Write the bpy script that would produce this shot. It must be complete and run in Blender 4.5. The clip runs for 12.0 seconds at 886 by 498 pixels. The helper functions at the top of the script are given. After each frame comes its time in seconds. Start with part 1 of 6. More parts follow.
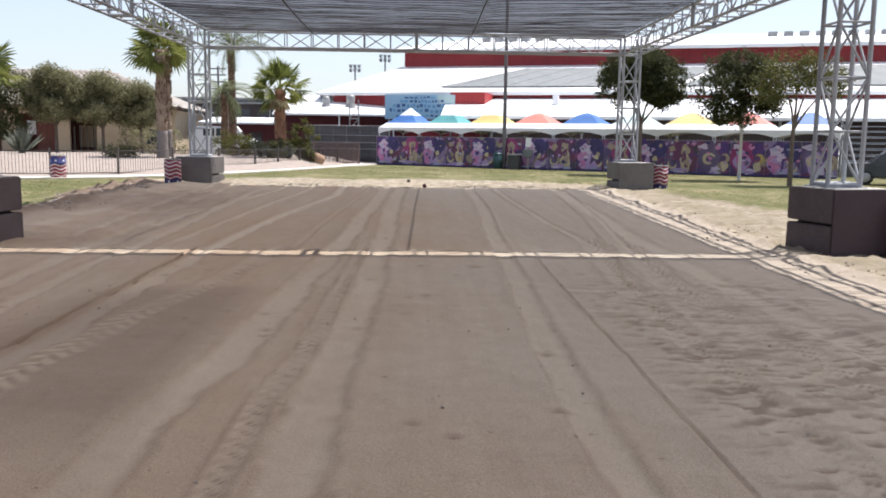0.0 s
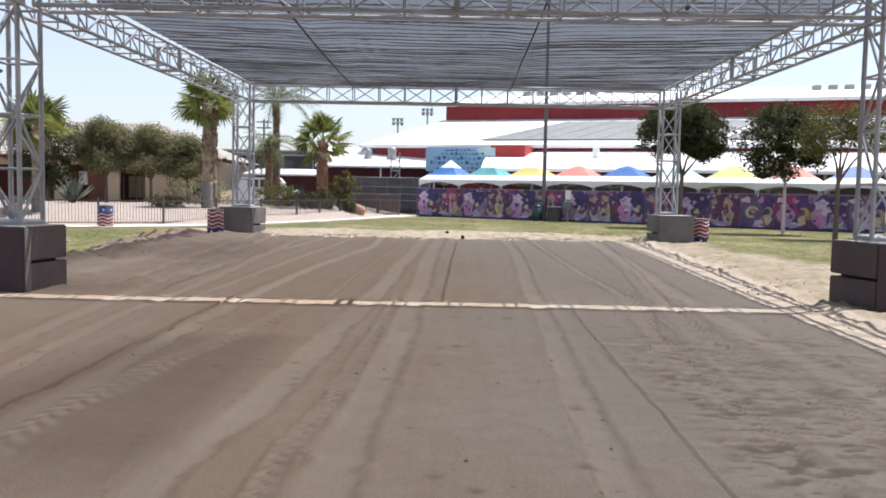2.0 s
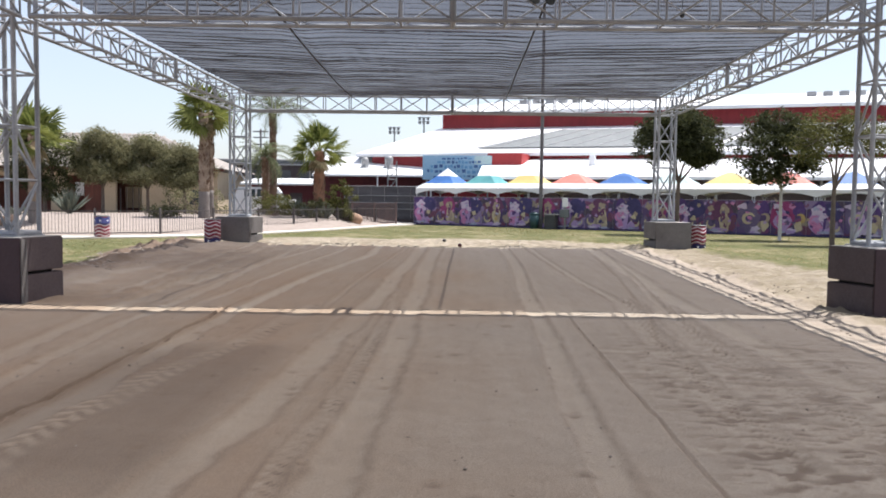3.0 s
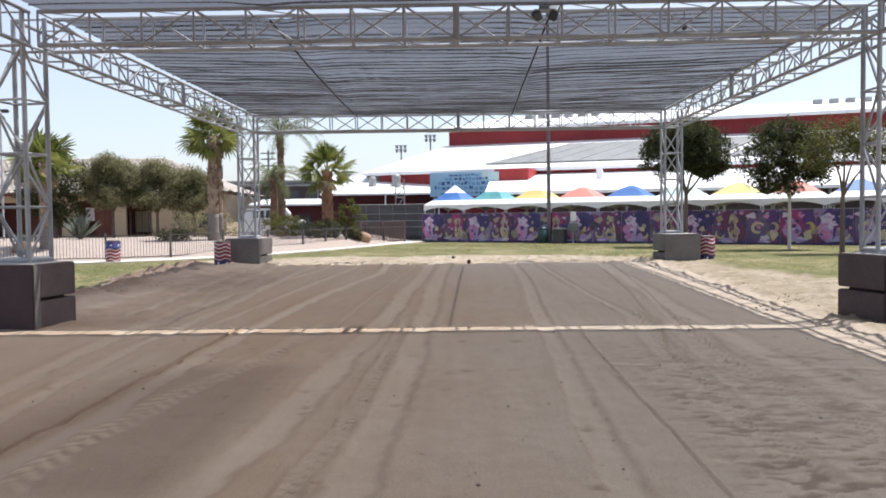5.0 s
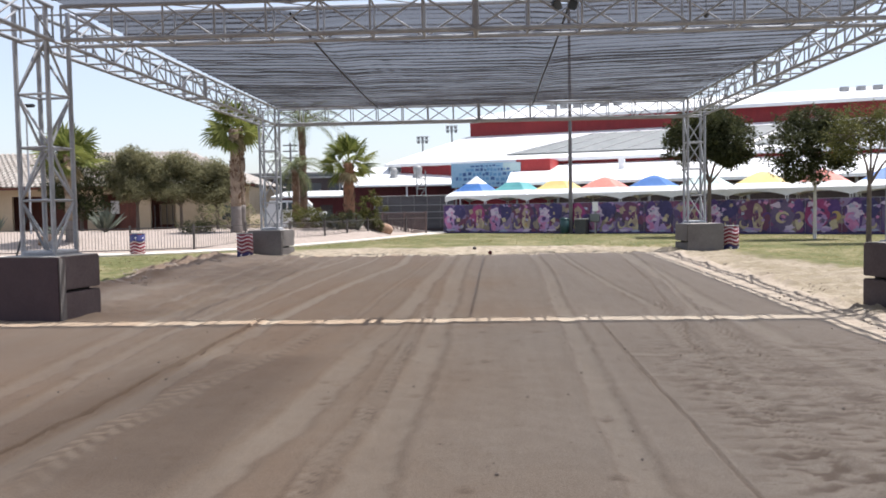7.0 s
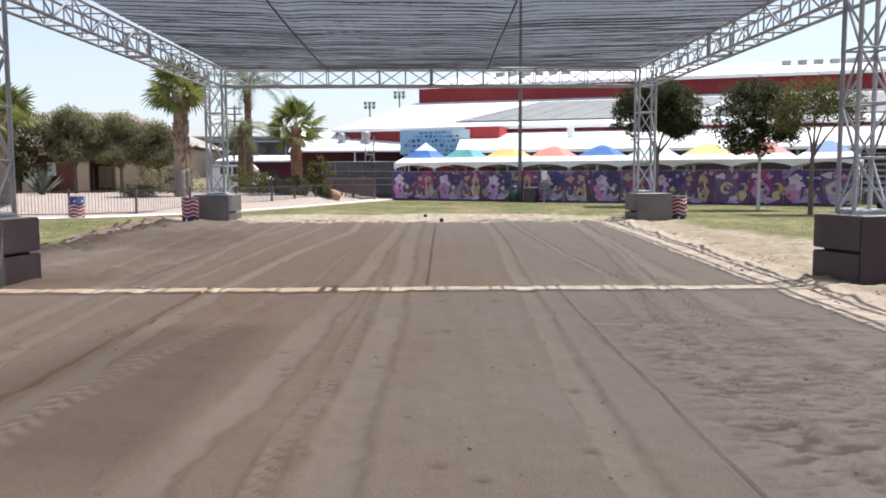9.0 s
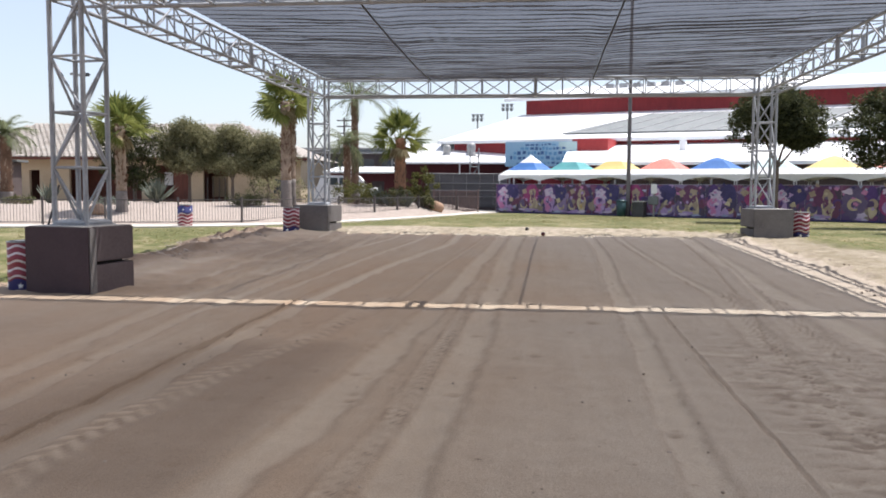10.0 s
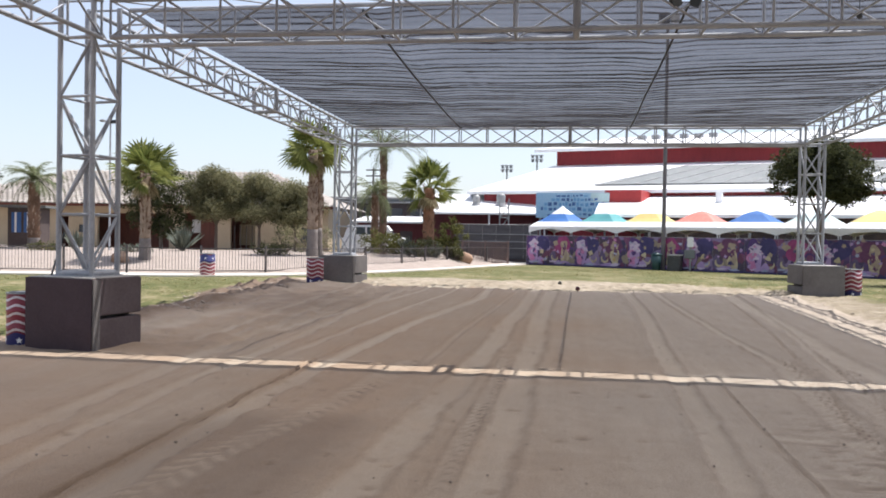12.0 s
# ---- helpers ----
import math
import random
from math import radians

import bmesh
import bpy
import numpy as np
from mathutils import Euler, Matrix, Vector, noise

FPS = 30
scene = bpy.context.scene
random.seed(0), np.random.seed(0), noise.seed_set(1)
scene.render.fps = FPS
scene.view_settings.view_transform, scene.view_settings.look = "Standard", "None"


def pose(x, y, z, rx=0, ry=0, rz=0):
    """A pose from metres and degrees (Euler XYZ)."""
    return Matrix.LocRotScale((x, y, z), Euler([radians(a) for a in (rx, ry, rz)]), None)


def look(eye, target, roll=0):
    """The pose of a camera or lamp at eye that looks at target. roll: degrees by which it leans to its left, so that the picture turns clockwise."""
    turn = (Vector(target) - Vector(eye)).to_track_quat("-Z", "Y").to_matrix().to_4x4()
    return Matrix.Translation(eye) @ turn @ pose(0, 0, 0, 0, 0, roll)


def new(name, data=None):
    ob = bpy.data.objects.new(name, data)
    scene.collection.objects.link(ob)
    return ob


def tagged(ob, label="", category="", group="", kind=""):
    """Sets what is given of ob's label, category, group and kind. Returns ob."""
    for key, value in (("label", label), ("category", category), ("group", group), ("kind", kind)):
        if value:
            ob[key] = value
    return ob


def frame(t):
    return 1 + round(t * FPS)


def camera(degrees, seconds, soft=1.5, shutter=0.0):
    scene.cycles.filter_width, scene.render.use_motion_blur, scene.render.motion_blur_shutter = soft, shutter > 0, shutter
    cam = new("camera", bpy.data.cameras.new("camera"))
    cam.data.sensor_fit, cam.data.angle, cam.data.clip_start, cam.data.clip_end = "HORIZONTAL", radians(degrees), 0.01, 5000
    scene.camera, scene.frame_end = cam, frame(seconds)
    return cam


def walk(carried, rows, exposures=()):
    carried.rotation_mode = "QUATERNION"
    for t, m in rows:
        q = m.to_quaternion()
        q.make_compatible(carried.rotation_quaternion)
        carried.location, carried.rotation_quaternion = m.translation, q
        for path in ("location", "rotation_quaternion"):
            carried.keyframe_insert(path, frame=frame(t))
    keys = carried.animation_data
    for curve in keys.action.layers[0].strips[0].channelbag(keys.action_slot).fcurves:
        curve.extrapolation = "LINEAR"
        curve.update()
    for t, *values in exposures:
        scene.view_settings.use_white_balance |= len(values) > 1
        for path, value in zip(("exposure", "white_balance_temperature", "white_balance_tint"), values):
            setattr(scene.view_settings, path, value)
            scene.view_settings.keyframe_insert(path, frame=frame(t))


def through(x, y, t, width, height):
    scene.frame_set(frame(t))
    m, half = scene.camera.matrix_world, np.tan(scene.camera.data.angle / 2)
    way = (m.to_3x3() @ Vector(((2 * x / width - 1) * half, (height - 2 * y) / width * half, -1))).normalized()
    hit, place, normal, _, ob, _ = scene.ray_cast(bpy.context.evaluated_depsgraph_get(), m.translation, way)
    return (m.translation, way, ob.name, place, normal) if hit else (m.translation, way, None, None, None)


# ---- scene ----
cam = camera(56.0, 12.0, soft=1.8)

PATH = [
    (0, (-0.094, 0.549, 2.013), (-0.020, 2.531, 1.750), 0.81),
    (0.5, (-0.009, 0.594, 2.005), (0.006, 2.584, 1.809), 0.81),
    (1, (0.028, 0.584, 1.988), (-0.018, 2.577, 1.820), 2.19),
    (1.5, (0.033, 0.579, 1.991), (-0.012, 2.574, 1.846), 2.11),
    (2, (0.024, 0.568, 1.996), (-0.002, 2.563, 1.855), 1.07),
    (2.5, (0.028, 0.575, 1.995), (-0.001, 2.570, 1.858), 0.76),
    (3, (0.026, 0.577, 1.996), (0.006, 2.573, 1.875), 0.69),
    (3.5, (0.027, 0.564, 2.000), (-0.002, 2.561, 1.888), 0.38),
    (5.5, (0.041, 0.520, 1.993), (-0.001, 2.518, 1.923), -0.81),
    (6, (0.059, 0.524, 1.984), (-0.002, 2.522, 1.920), -0.37),
    (6.5, (0.069, 0.519, 1.995), (-0.021, 2.515, 1.900), -1.18),
    (8.5, (0.034, 0.552, 1.990), (-0.059, 2.546, 1.880), 0.47),
    (9, (-0.144, 0.748, 1.989), (-0.109, 2.739, 1.808), -0.21),
    (9.5, (0.050, 1.048, 1.964), (-0.032, 3.040, 1.805), 0.37),
    (10, (0.067, 1.594, 1.955), (-0.153, 3.576, 1.804), 0.32),
    (10.5, (0.013, 1.928, 2.002), (-0.142, 3.919, 1.890), -0.62),
    (11, (-0.054, 2.378, 1.963), (-0.292, 4.361, 1.853), 0.34),
    (11.5, (-0.063, 2.664, 1.981), (-0.419, 4.629, 1.885), 1.53),
    (12, (-0.128, 2.805, 1.991), (-0.416, 4.784, 1.959), 0.95),
]
walk(cam, [(t, look(e, g, r)) for t, e, g, r in PATH], [(0, 0.51, 6400, 12), (12, 0.51, 6400, 12)])

# ---- world and sun ----
TO_SUN = Vector((1.95, 1.26, 5.75)).normalized()
world = bpy.data.worlds.new("sky")
scene.world = world
world.use_nodes = True
wn = world.node_tree
sky = wn.nodes.new("ShaderNodeTexSky")
sky.sky_type = "NISHITA"
sky.sun_disc = False
sky.sun_elevation = math.asin(TO_SUN.z)
sky.sun_rotation = math.atan2(TO_SUN.x, TO_SUN.y)
sky.altitude, sky.air_density, sky.dust_density, sky.ozone_density = 300, 1.0, 2.0, 1.2
haze = wn.nodes.new("ShaderNodeMix")
haze.data_type = "RGBA"
haze.inputs[0].default_value = 0.42
haze.inputs[7].default_value = (4.25, 4.35, 4.7, 1)
wn.links.new(sky.outputs[0], haze.inputs[6])
wn.links.new(haze.outputs[2], wn.nodes["Background"].inputs[0])
wn.nodes["Background"].inputs[1].default_value = 0.15
sun = new("sun", bpy.data.lights.new("sun", "SUN"))
sun.data.energy, sun.data.angle, sun.data.color = 5.0, radians(0.6), (1.0, 0.965, 0.925)
sun.matrix_world = look(TO_SUN * 60, (0, 0, 0))


# ---- materials ----
def nodes_of(name):
    m = bpy.data.materials.new(name)
    m.use_nodes = True
    nt = m.node_tree
    return m, nt, nt.nodes["Principled BSDF"]


def noise_node(nt, vec, scale, detail=4.0, rough=0.6):
    n = nt.nodes.new("ShaderNodeTexNoise")
    n.inputs["Scale"].default_value, n.inputs["Detail"].default_value, n.inputs["Roughness"].default_value = scale, detail, rough
    nt.links.new(vec, n.inputs["Vector"])
    return n.outputs["Fac"]


def ramp_node(nt, fac, stops, constant=False):
    r = nt.nodes.new("ShaderNodeValToRGB")
    r.color_ramp.interpolation = "CONSTANT" if constant else "LINEAR"
    while len(r.color_ramp.elements) < len(stops):
        r.color_ramp.elements.new(0.5)
    for e, (p, c) in zip(r.color_ramp.elements, stops):
        e.position, e.color = p, (*c, 1)
    nt.links.new(fac, r.inputs[0])
    return r.outputs[0]


def mix_node(nt, fac, a, b, mode="MIX"):
    n = nt.nodes.new("ShaderNodeMix")
    n.data_type, n.blend_type = "RGBA", mode
    for sock, v in ((n.inputs[0], fac), (n.inputs[6], a), (n.inputs[7], b)):
        if isinstance(v, (int, float)):
            sock.default_value = v
        elif isinstance(v, tuple):
            sock.default_value = (*v, 1)
        else:
            nt.links.new(v, sock)
    return n.outputs[2]


def math_node(nt, op, a, b=0.0, c=0.0):
    n = nt.nodes.new("ShaderNodeMath")
    n.operation = op
    for sock, v in zip(n.inputs, (a, b, c)):
        if isinstance(v, (int, float)):
            sock.default_value = v
        else:
            nt.links.new(v, sock)
    return n.outputs[0]


def bump_node(nt, p, height, strength, dist):
    b = nt.nodes.new("ShaderNodeBump")
    b.inputs["Strength"].default_value, b.inputs["Distance"].default_value = strength, dist
    nt.links.new(height, b.inputs["Height"])
    nt.links.new(b.outputs[0], p.inputs["Normal"])


def where(nt):
    return nt.nodes.new("ShaderNodeNewGeometry").outputs["Position"]


def stretched(nt, vec, s):
    n = nt.nodes.new("ShaderNodeMapping")
    n.inputs["Scale"].default_value = s
    nt.links.new(vec, n.inputs["Vector"])
    return n.outputs[0]


def plain(name, lo, hi, rough=0.7, big=0.8, fine=14.0, bump=0.15, metal=0.0, dist=0.01, vary=0.0, stretch=(1, 1, 1)):
    """Two tones mixed by a coarse and a fine noise, with fine relief."""
    m, nt, p = nodes_of(name)
    pos = stretched(nt, where(nt), stretch)
    a, b = noise_node(nt, pos, big), noise_node(nt, pos, fine, 6)
    f = math_node(nt, "ADD", math_node(nt, "MULTIPLY", a, 0.6), math_node(nt, "MULTIPLY", b, 0.4))
    col = ramp_node(nt, f, [(0.34, lo), (0.64, hi)])
    if vary:
        info = nt.nodes.new("ShaderNodeObjectInfo")
        v = math_node(nt, "ADD", math_node(nt, "MULTIPLY", info.outputs["Random"], vary), 1 - vary / 2)
        hs = nt.nodes.new("ShaderNodeHueSaturation")
        nt.links.new(col, hs.inputs["Color"])
        nt.links.new(v, hs.inputs["Value"])
        col = hs.outputs[0]
    nt.links.new(col, p.inputs["Base Color"])
    p.inputs["Roughness"].default_value, p.inputs["Metallic"].default_value = rough, metal
    if bump:
        bump_node(nt, p, b, bump, dist)
    return m


def leafy(name, lo, hi, through=0.35, per_leaf=False):
    m, nt, p = nodes_of(name)
    g = nt.nodes.new("ShaderNodeNewGeometry")
    info = nt.nodes.new("ShaderNodeObjectInfo")
    pick = math_node(nt, "ADD", math_node(nt, "MULTIPLY", g.outputs["Random Per Island"], 0.35), math_node(nt, "MULTIPLY", info.outputs["Random"], 0.25)) if per_leaf else math_node(nt, "MULTIPLY", g.outputs["Random Per Island"], 0.6)
    f = math_node(nt, "ADD", pick, math_node(nt, "MULTIPLY", noise_node(nt, g.outputs["Position"], 1.1), 0.4))
    col = ramp_node(nt, f, [(0.2, lo), (0.75, hi)])
    nt.links.new(col, p.inputs["Base Color"])
    p.inputs["Roughness"].default_value = 0.75
    p.inputs["Specular IOR Level"].default_value = 0.2
    t = nt.nodes.new("ShaderNodeBsdfTranslucent")
    nt.links.new(col, t.inputs[0])
    mx = nt.nodes.new("ShaderNodeMixShader")
    mx.inputs[0].default_value = through
    nt.links.new(p.outputs[0], mx.inputs[1])
    nt.links.new(t.outputs[0], mx.inputs[2])
    nt.links.new(mx.outputs[0], nt.nodes["Material Output"].inputs[0])
    return m


def ground_material():
    m, nt, p = nodes_of("earth")
    pos = where(nt)

    def attr(n):
        a = nt.nodes.new("ShaderNodeAttribute")
        a.attribute_name = n
        return a.outputs["Fac"]

    coarse, mid, fine = noise_node(nt, pos, 0.35, 5), noise_node(nt, pos, 2.3, 6), noise_node(nt, pos, 38, 7, 0.7)
    streak = noise_node(nt, stretched(nt, pos, (2.2, 0.10, 1)), 1.5, 5, 0.65)
    dirt = ramp_node(nt, math_node(nt, "ADD", math_node(nt, "MULTIPLY", streak, 0.55), math_node(nt, "MULTIPLY", mid, 0.45)), [(0.36, (0.325, 0.267, 0.205)), (0.64, (0.455, 0.392, 0.312))])
    warm = ramp_node(nt, noise_node(nt, stretched(nt, pos, (1, 0.45, 1)), 0.42, 4), [(0.42, (0.0, 0.0, 0.0)), (0.62, (1.0, 1.0, 1.0))])
    clay = math_node(nt, "MULTIPLY", attr("warm"), math_node(nt, "ADD", math_node(nt, "MULTIPLY", warm, 0.45), 0.5))
    dirt = mix_node(nt, math_node(nt, "SUBTRACT", 0.55, math_node(nt, "MULTIPLY", attr("warm"), 0.6)), dirt, (0.405, 0.352, 0.3))
    dirt = mix_node(nt, clay, dirt, (0.375, 0.265, 0.183))
    dirt = mix_node(nt, math_node(nt, "MULTIPLY", fine, 0.5), dirt, (0.315, 0.252, 0.182))
    pits = ramp_node(nt, noise_node(nt, stretched(nt, pos, (1.0, 1.5, 1)), 7.5, 3, 0.7), [(0.27, (1.0, 1.0, 1.0)), (0.34, (0.0, 0.0, 0.0))])
    dirt = mix_node(nt, math_node(nt, "MULTIPLY", pits, 0.6), dirt, (0.13, 0.092, 0.07))
    grit = ramp_node(nt, noise_node(nt, pos, 90, 3, 0.8), [(0.35, (0.7, 0.7, 0.7)), (0.65, (1.22, 1.22, 1.22))])
    dirt = mix_node(nt, 1.0, dirt, grit, "MULTIPLY")
    track = mix_node(nt, mid, (0.6, 0.527, 0.42), (0.51, 0.442, 0.35))
    dirt = mix_node(nt, math_node(nt, "MULTIPLY", attr("packed"), 0.48), dirt, track)
    dirt = mix_node(nt, math_node(nt, "MULTIPLY", attr("loose"), 0.8), dirt, (0.155, 0.112, 0.083))
    sand = ramp_node(nt, math_node(nt, "ADD", math_node(nt, "MULTIPLY", mid, 0.6), math_node(nt, "MULTIPLY", fine, 0.4)), [(0.36, (0.19, 0.157, 0.114)), (0.5, (0.315, 0.267, 0.202)), (0.66, (0.46, 0.403, 0.32))])
    grass = ramp_node(nt, math_node(nt, "ADD", math_node(nt, "MULTIPLY", coarse, 0.5), math_node(nt, "MULTIPLY", mid, 0.5)), [(0.37, (0.075, 0.083, 0.03)), (0.49, (0.125, 0.12, 0.052)), (0.63, (0.29, 0.235, 0.145))])
    grass = mix_node(nt, math_node(nt, "MULTIPLY", fine, 0.45), grass, (0.09, 0.11, 0.03))
    gravel = ramp_node(nt, math_node(nt, "ADD", math_node(nt, "MULTIPLY", fine, 0.6), math_node(nt, "MULTIPLY", mid, 0.4)), [(0.32, (0.22, 0.182, 0.155)), (0.66, (0.4, 0.34, 0.295))])
    tar = ramp_node(nt, fine, [(0.3, (0.075, 0.075, 0.08)), (0.7, (0.15, 0.15, 0.15))])

    def edge(name, soft):
        v = math_node(nt, "ADD", attr(name), math_node(nt, "MULTIPLY", math_node(nt, "SUBTRACT", math_node(nt, "ADD", math_node(nt, "MULTIPLY", mid, 0.6), math_node(nt, "MULTIPLY", fine, 0.4)), 0.5), 2.2))
        r = nt.nodes.new("ShaderNodeMapRange")
        r.inputs[1].default_value, r.inputs[2].default_value = 0.5 - soft, 0.5 + soft
        nt.links.new(v, r.inputs[0])
        return r.outputs[0]

    scrap = noise_node(nt, stretched(nt, pos, (0.7, 1.6, 1)), 1.2, 6, 0.7)
    sand = mix_node(nt, math_node(nt, "MULTIPLY", ramp_node(nt, scrap, [(0.42, (0.0, 0.0, 0.0)), (0.56, (1.0, 1.0, 1.0))]), math_node(nt, "ADD", 0.35, math_node(nt, "MULTIPLY", attr("dry"), 0.6))), sand, (0.2, 0.165, 0.105))
    sand = mix_node(nt, math_node(nt, "MULTIPLY", attr("dry"), 0.4), sand, (0.235, 0.2, 0.145))
    col = mix_node(nt, edge("sand", 0.2), dirt, sand)
    col = mix_node(nt, edge("grass", 0.25), col, grass)
    col = mix_node(nt, edge("gravel", 0.15), col, gravel)
    col = mix_node(nt, attr("tar"), col, tar)
    nt.links.new(col, p.inputs["Base Color"])
    p.inputs["Roughness"].default_value = 0.95
    p.inputs["Specular IOR Level"].default_value = 0.2
    h = math_node(nt, "ADD", math_node(nt, "MULTIPLY", mid, 0.6), math_node(nt, "MULTIPLY", fine, 0.5))
    bump_node(nt, p, h, 0.8, 0.035)
    return m


def shade_cloth():
    """Knitted shade cloth: part of the light goes straight through, the rest is scattered."""
    m, nt, p = nodes_of("shade_cloth")
    pos = where(nt)
    band = noise_node(nt, stretched(nt, pos, (0.05, 5.0, 0.2)), 2.0, 5, 0.75)
    cloud = noise_node(nt, stretched(nt, pos, (0.4, 1.0, 1.0)), 0.5, 3)
    f = math_node(nt, "ADD", math_node(nt, "MULTIPLY", band, 0.7), math_node(nt, "MULTIPLY", cloud, 0.3))
    col = ramp_node(nt, f, [(0.38, (0.017, 0.017, 0.02)), (0.62, (0.05, 0.051, 0.06))])
    nt.links.new(col, p.inputs["Base Color"])
    p.inputs["Roughness"].default_value = 0.8
    t = nt.nodes.new("ShaderNodeBsdfTranslucent")
    nt.links.new(col, t.inputs[0])
    mx = nt.nodes.new("ShaderNodeMixShader")
    mx.inputs[0].default_value = 0.55
    nt.links.new(p.outputs[0], mx.inputs[1])
    nt.links.new(t.outputs[0], mx.inputs[2])
    tr = nt.nodes.new("ShaderNodeBsdfTransparent")
    tr.inputs[0].default_value = (1.0, 0.952, 0.93, 1)
    mo = nt.nodes.new("ShaderNodeMixShader")
    weave = nt.nodes.new("ShaderNodeMapRange")
    weave.inputs[1].default_value, weave.inputs[2].default_value, weave.inputs[3].default_value, weave.inputs[4].default_value = 0.36, 0.64, 0.8, 0.745
    nt.links.new(f, weave.inputs[0])
    nt.links.new(weave.outputs[0], mo.inputs[0])
    nt.links.new(tr.outputs[0], mo.inputs[1])
    nt.links.new(mx.outputs[0], mo.inputs[2])
    nt.links.new(mo.outputs[0], nt.nodes["Material Output"].inputs[0])
    return m


def barrel_wrap(name, blue_lo, blue_hi):
    """Printed wrap: wavy red and white stripes with a blue field between two heights."""
    m, nt, p = nodes_of(name)
    tc = nt.nodes.new("ShaderNodeTexCoord")
    xyz = nt.nodes.new("ShaderNodeSeparateXYZ")
    nt.links.new(tc.outputs["Object"], xyz.inputs[0])
    ang = math_node(nt, "ARCTAN2", xyz.outputs[1], xyz.outputs[0])
    wave = math_node(nt, "MULTIPLY", math_node(nt, "SINE", math_node(nt, "MULTIPLY", ang, 4.0)), 0.032)
    zz = math_node(nt, "ADD", xyz.outputs[2], wave)
    st = math_node(nt, "FRACT", math_node(nt, "MULTIPLY", zz, 7.4))
    col = ramp_node(nt, st, [(0.0, (0.2, 0.008, 0.024)), (0.7, (0.6, 0.56, 0.56))], True)
    inside = math_node(nt, "MULTIPLY", math_node(nt, "GREATER_THAN", zz, blue_lo), math_node(nt, "LESS_THAN", zz, blue_hi))
    col = mix_node(nt, inside, col, (0.015, 0.025, 0.15))
    fade = noise_node(nt, tc.outputs["Object"], 6, 5)
    col = mix_node(nt, math_node(nt, "MULTIPLY", fade, 0.16), col, (0.24, 0.17, 0.18))
    nt.links.new(col, p.inputs["Base Color"])
    p.inputs["Roughness"].default_value = 0.5
    return m


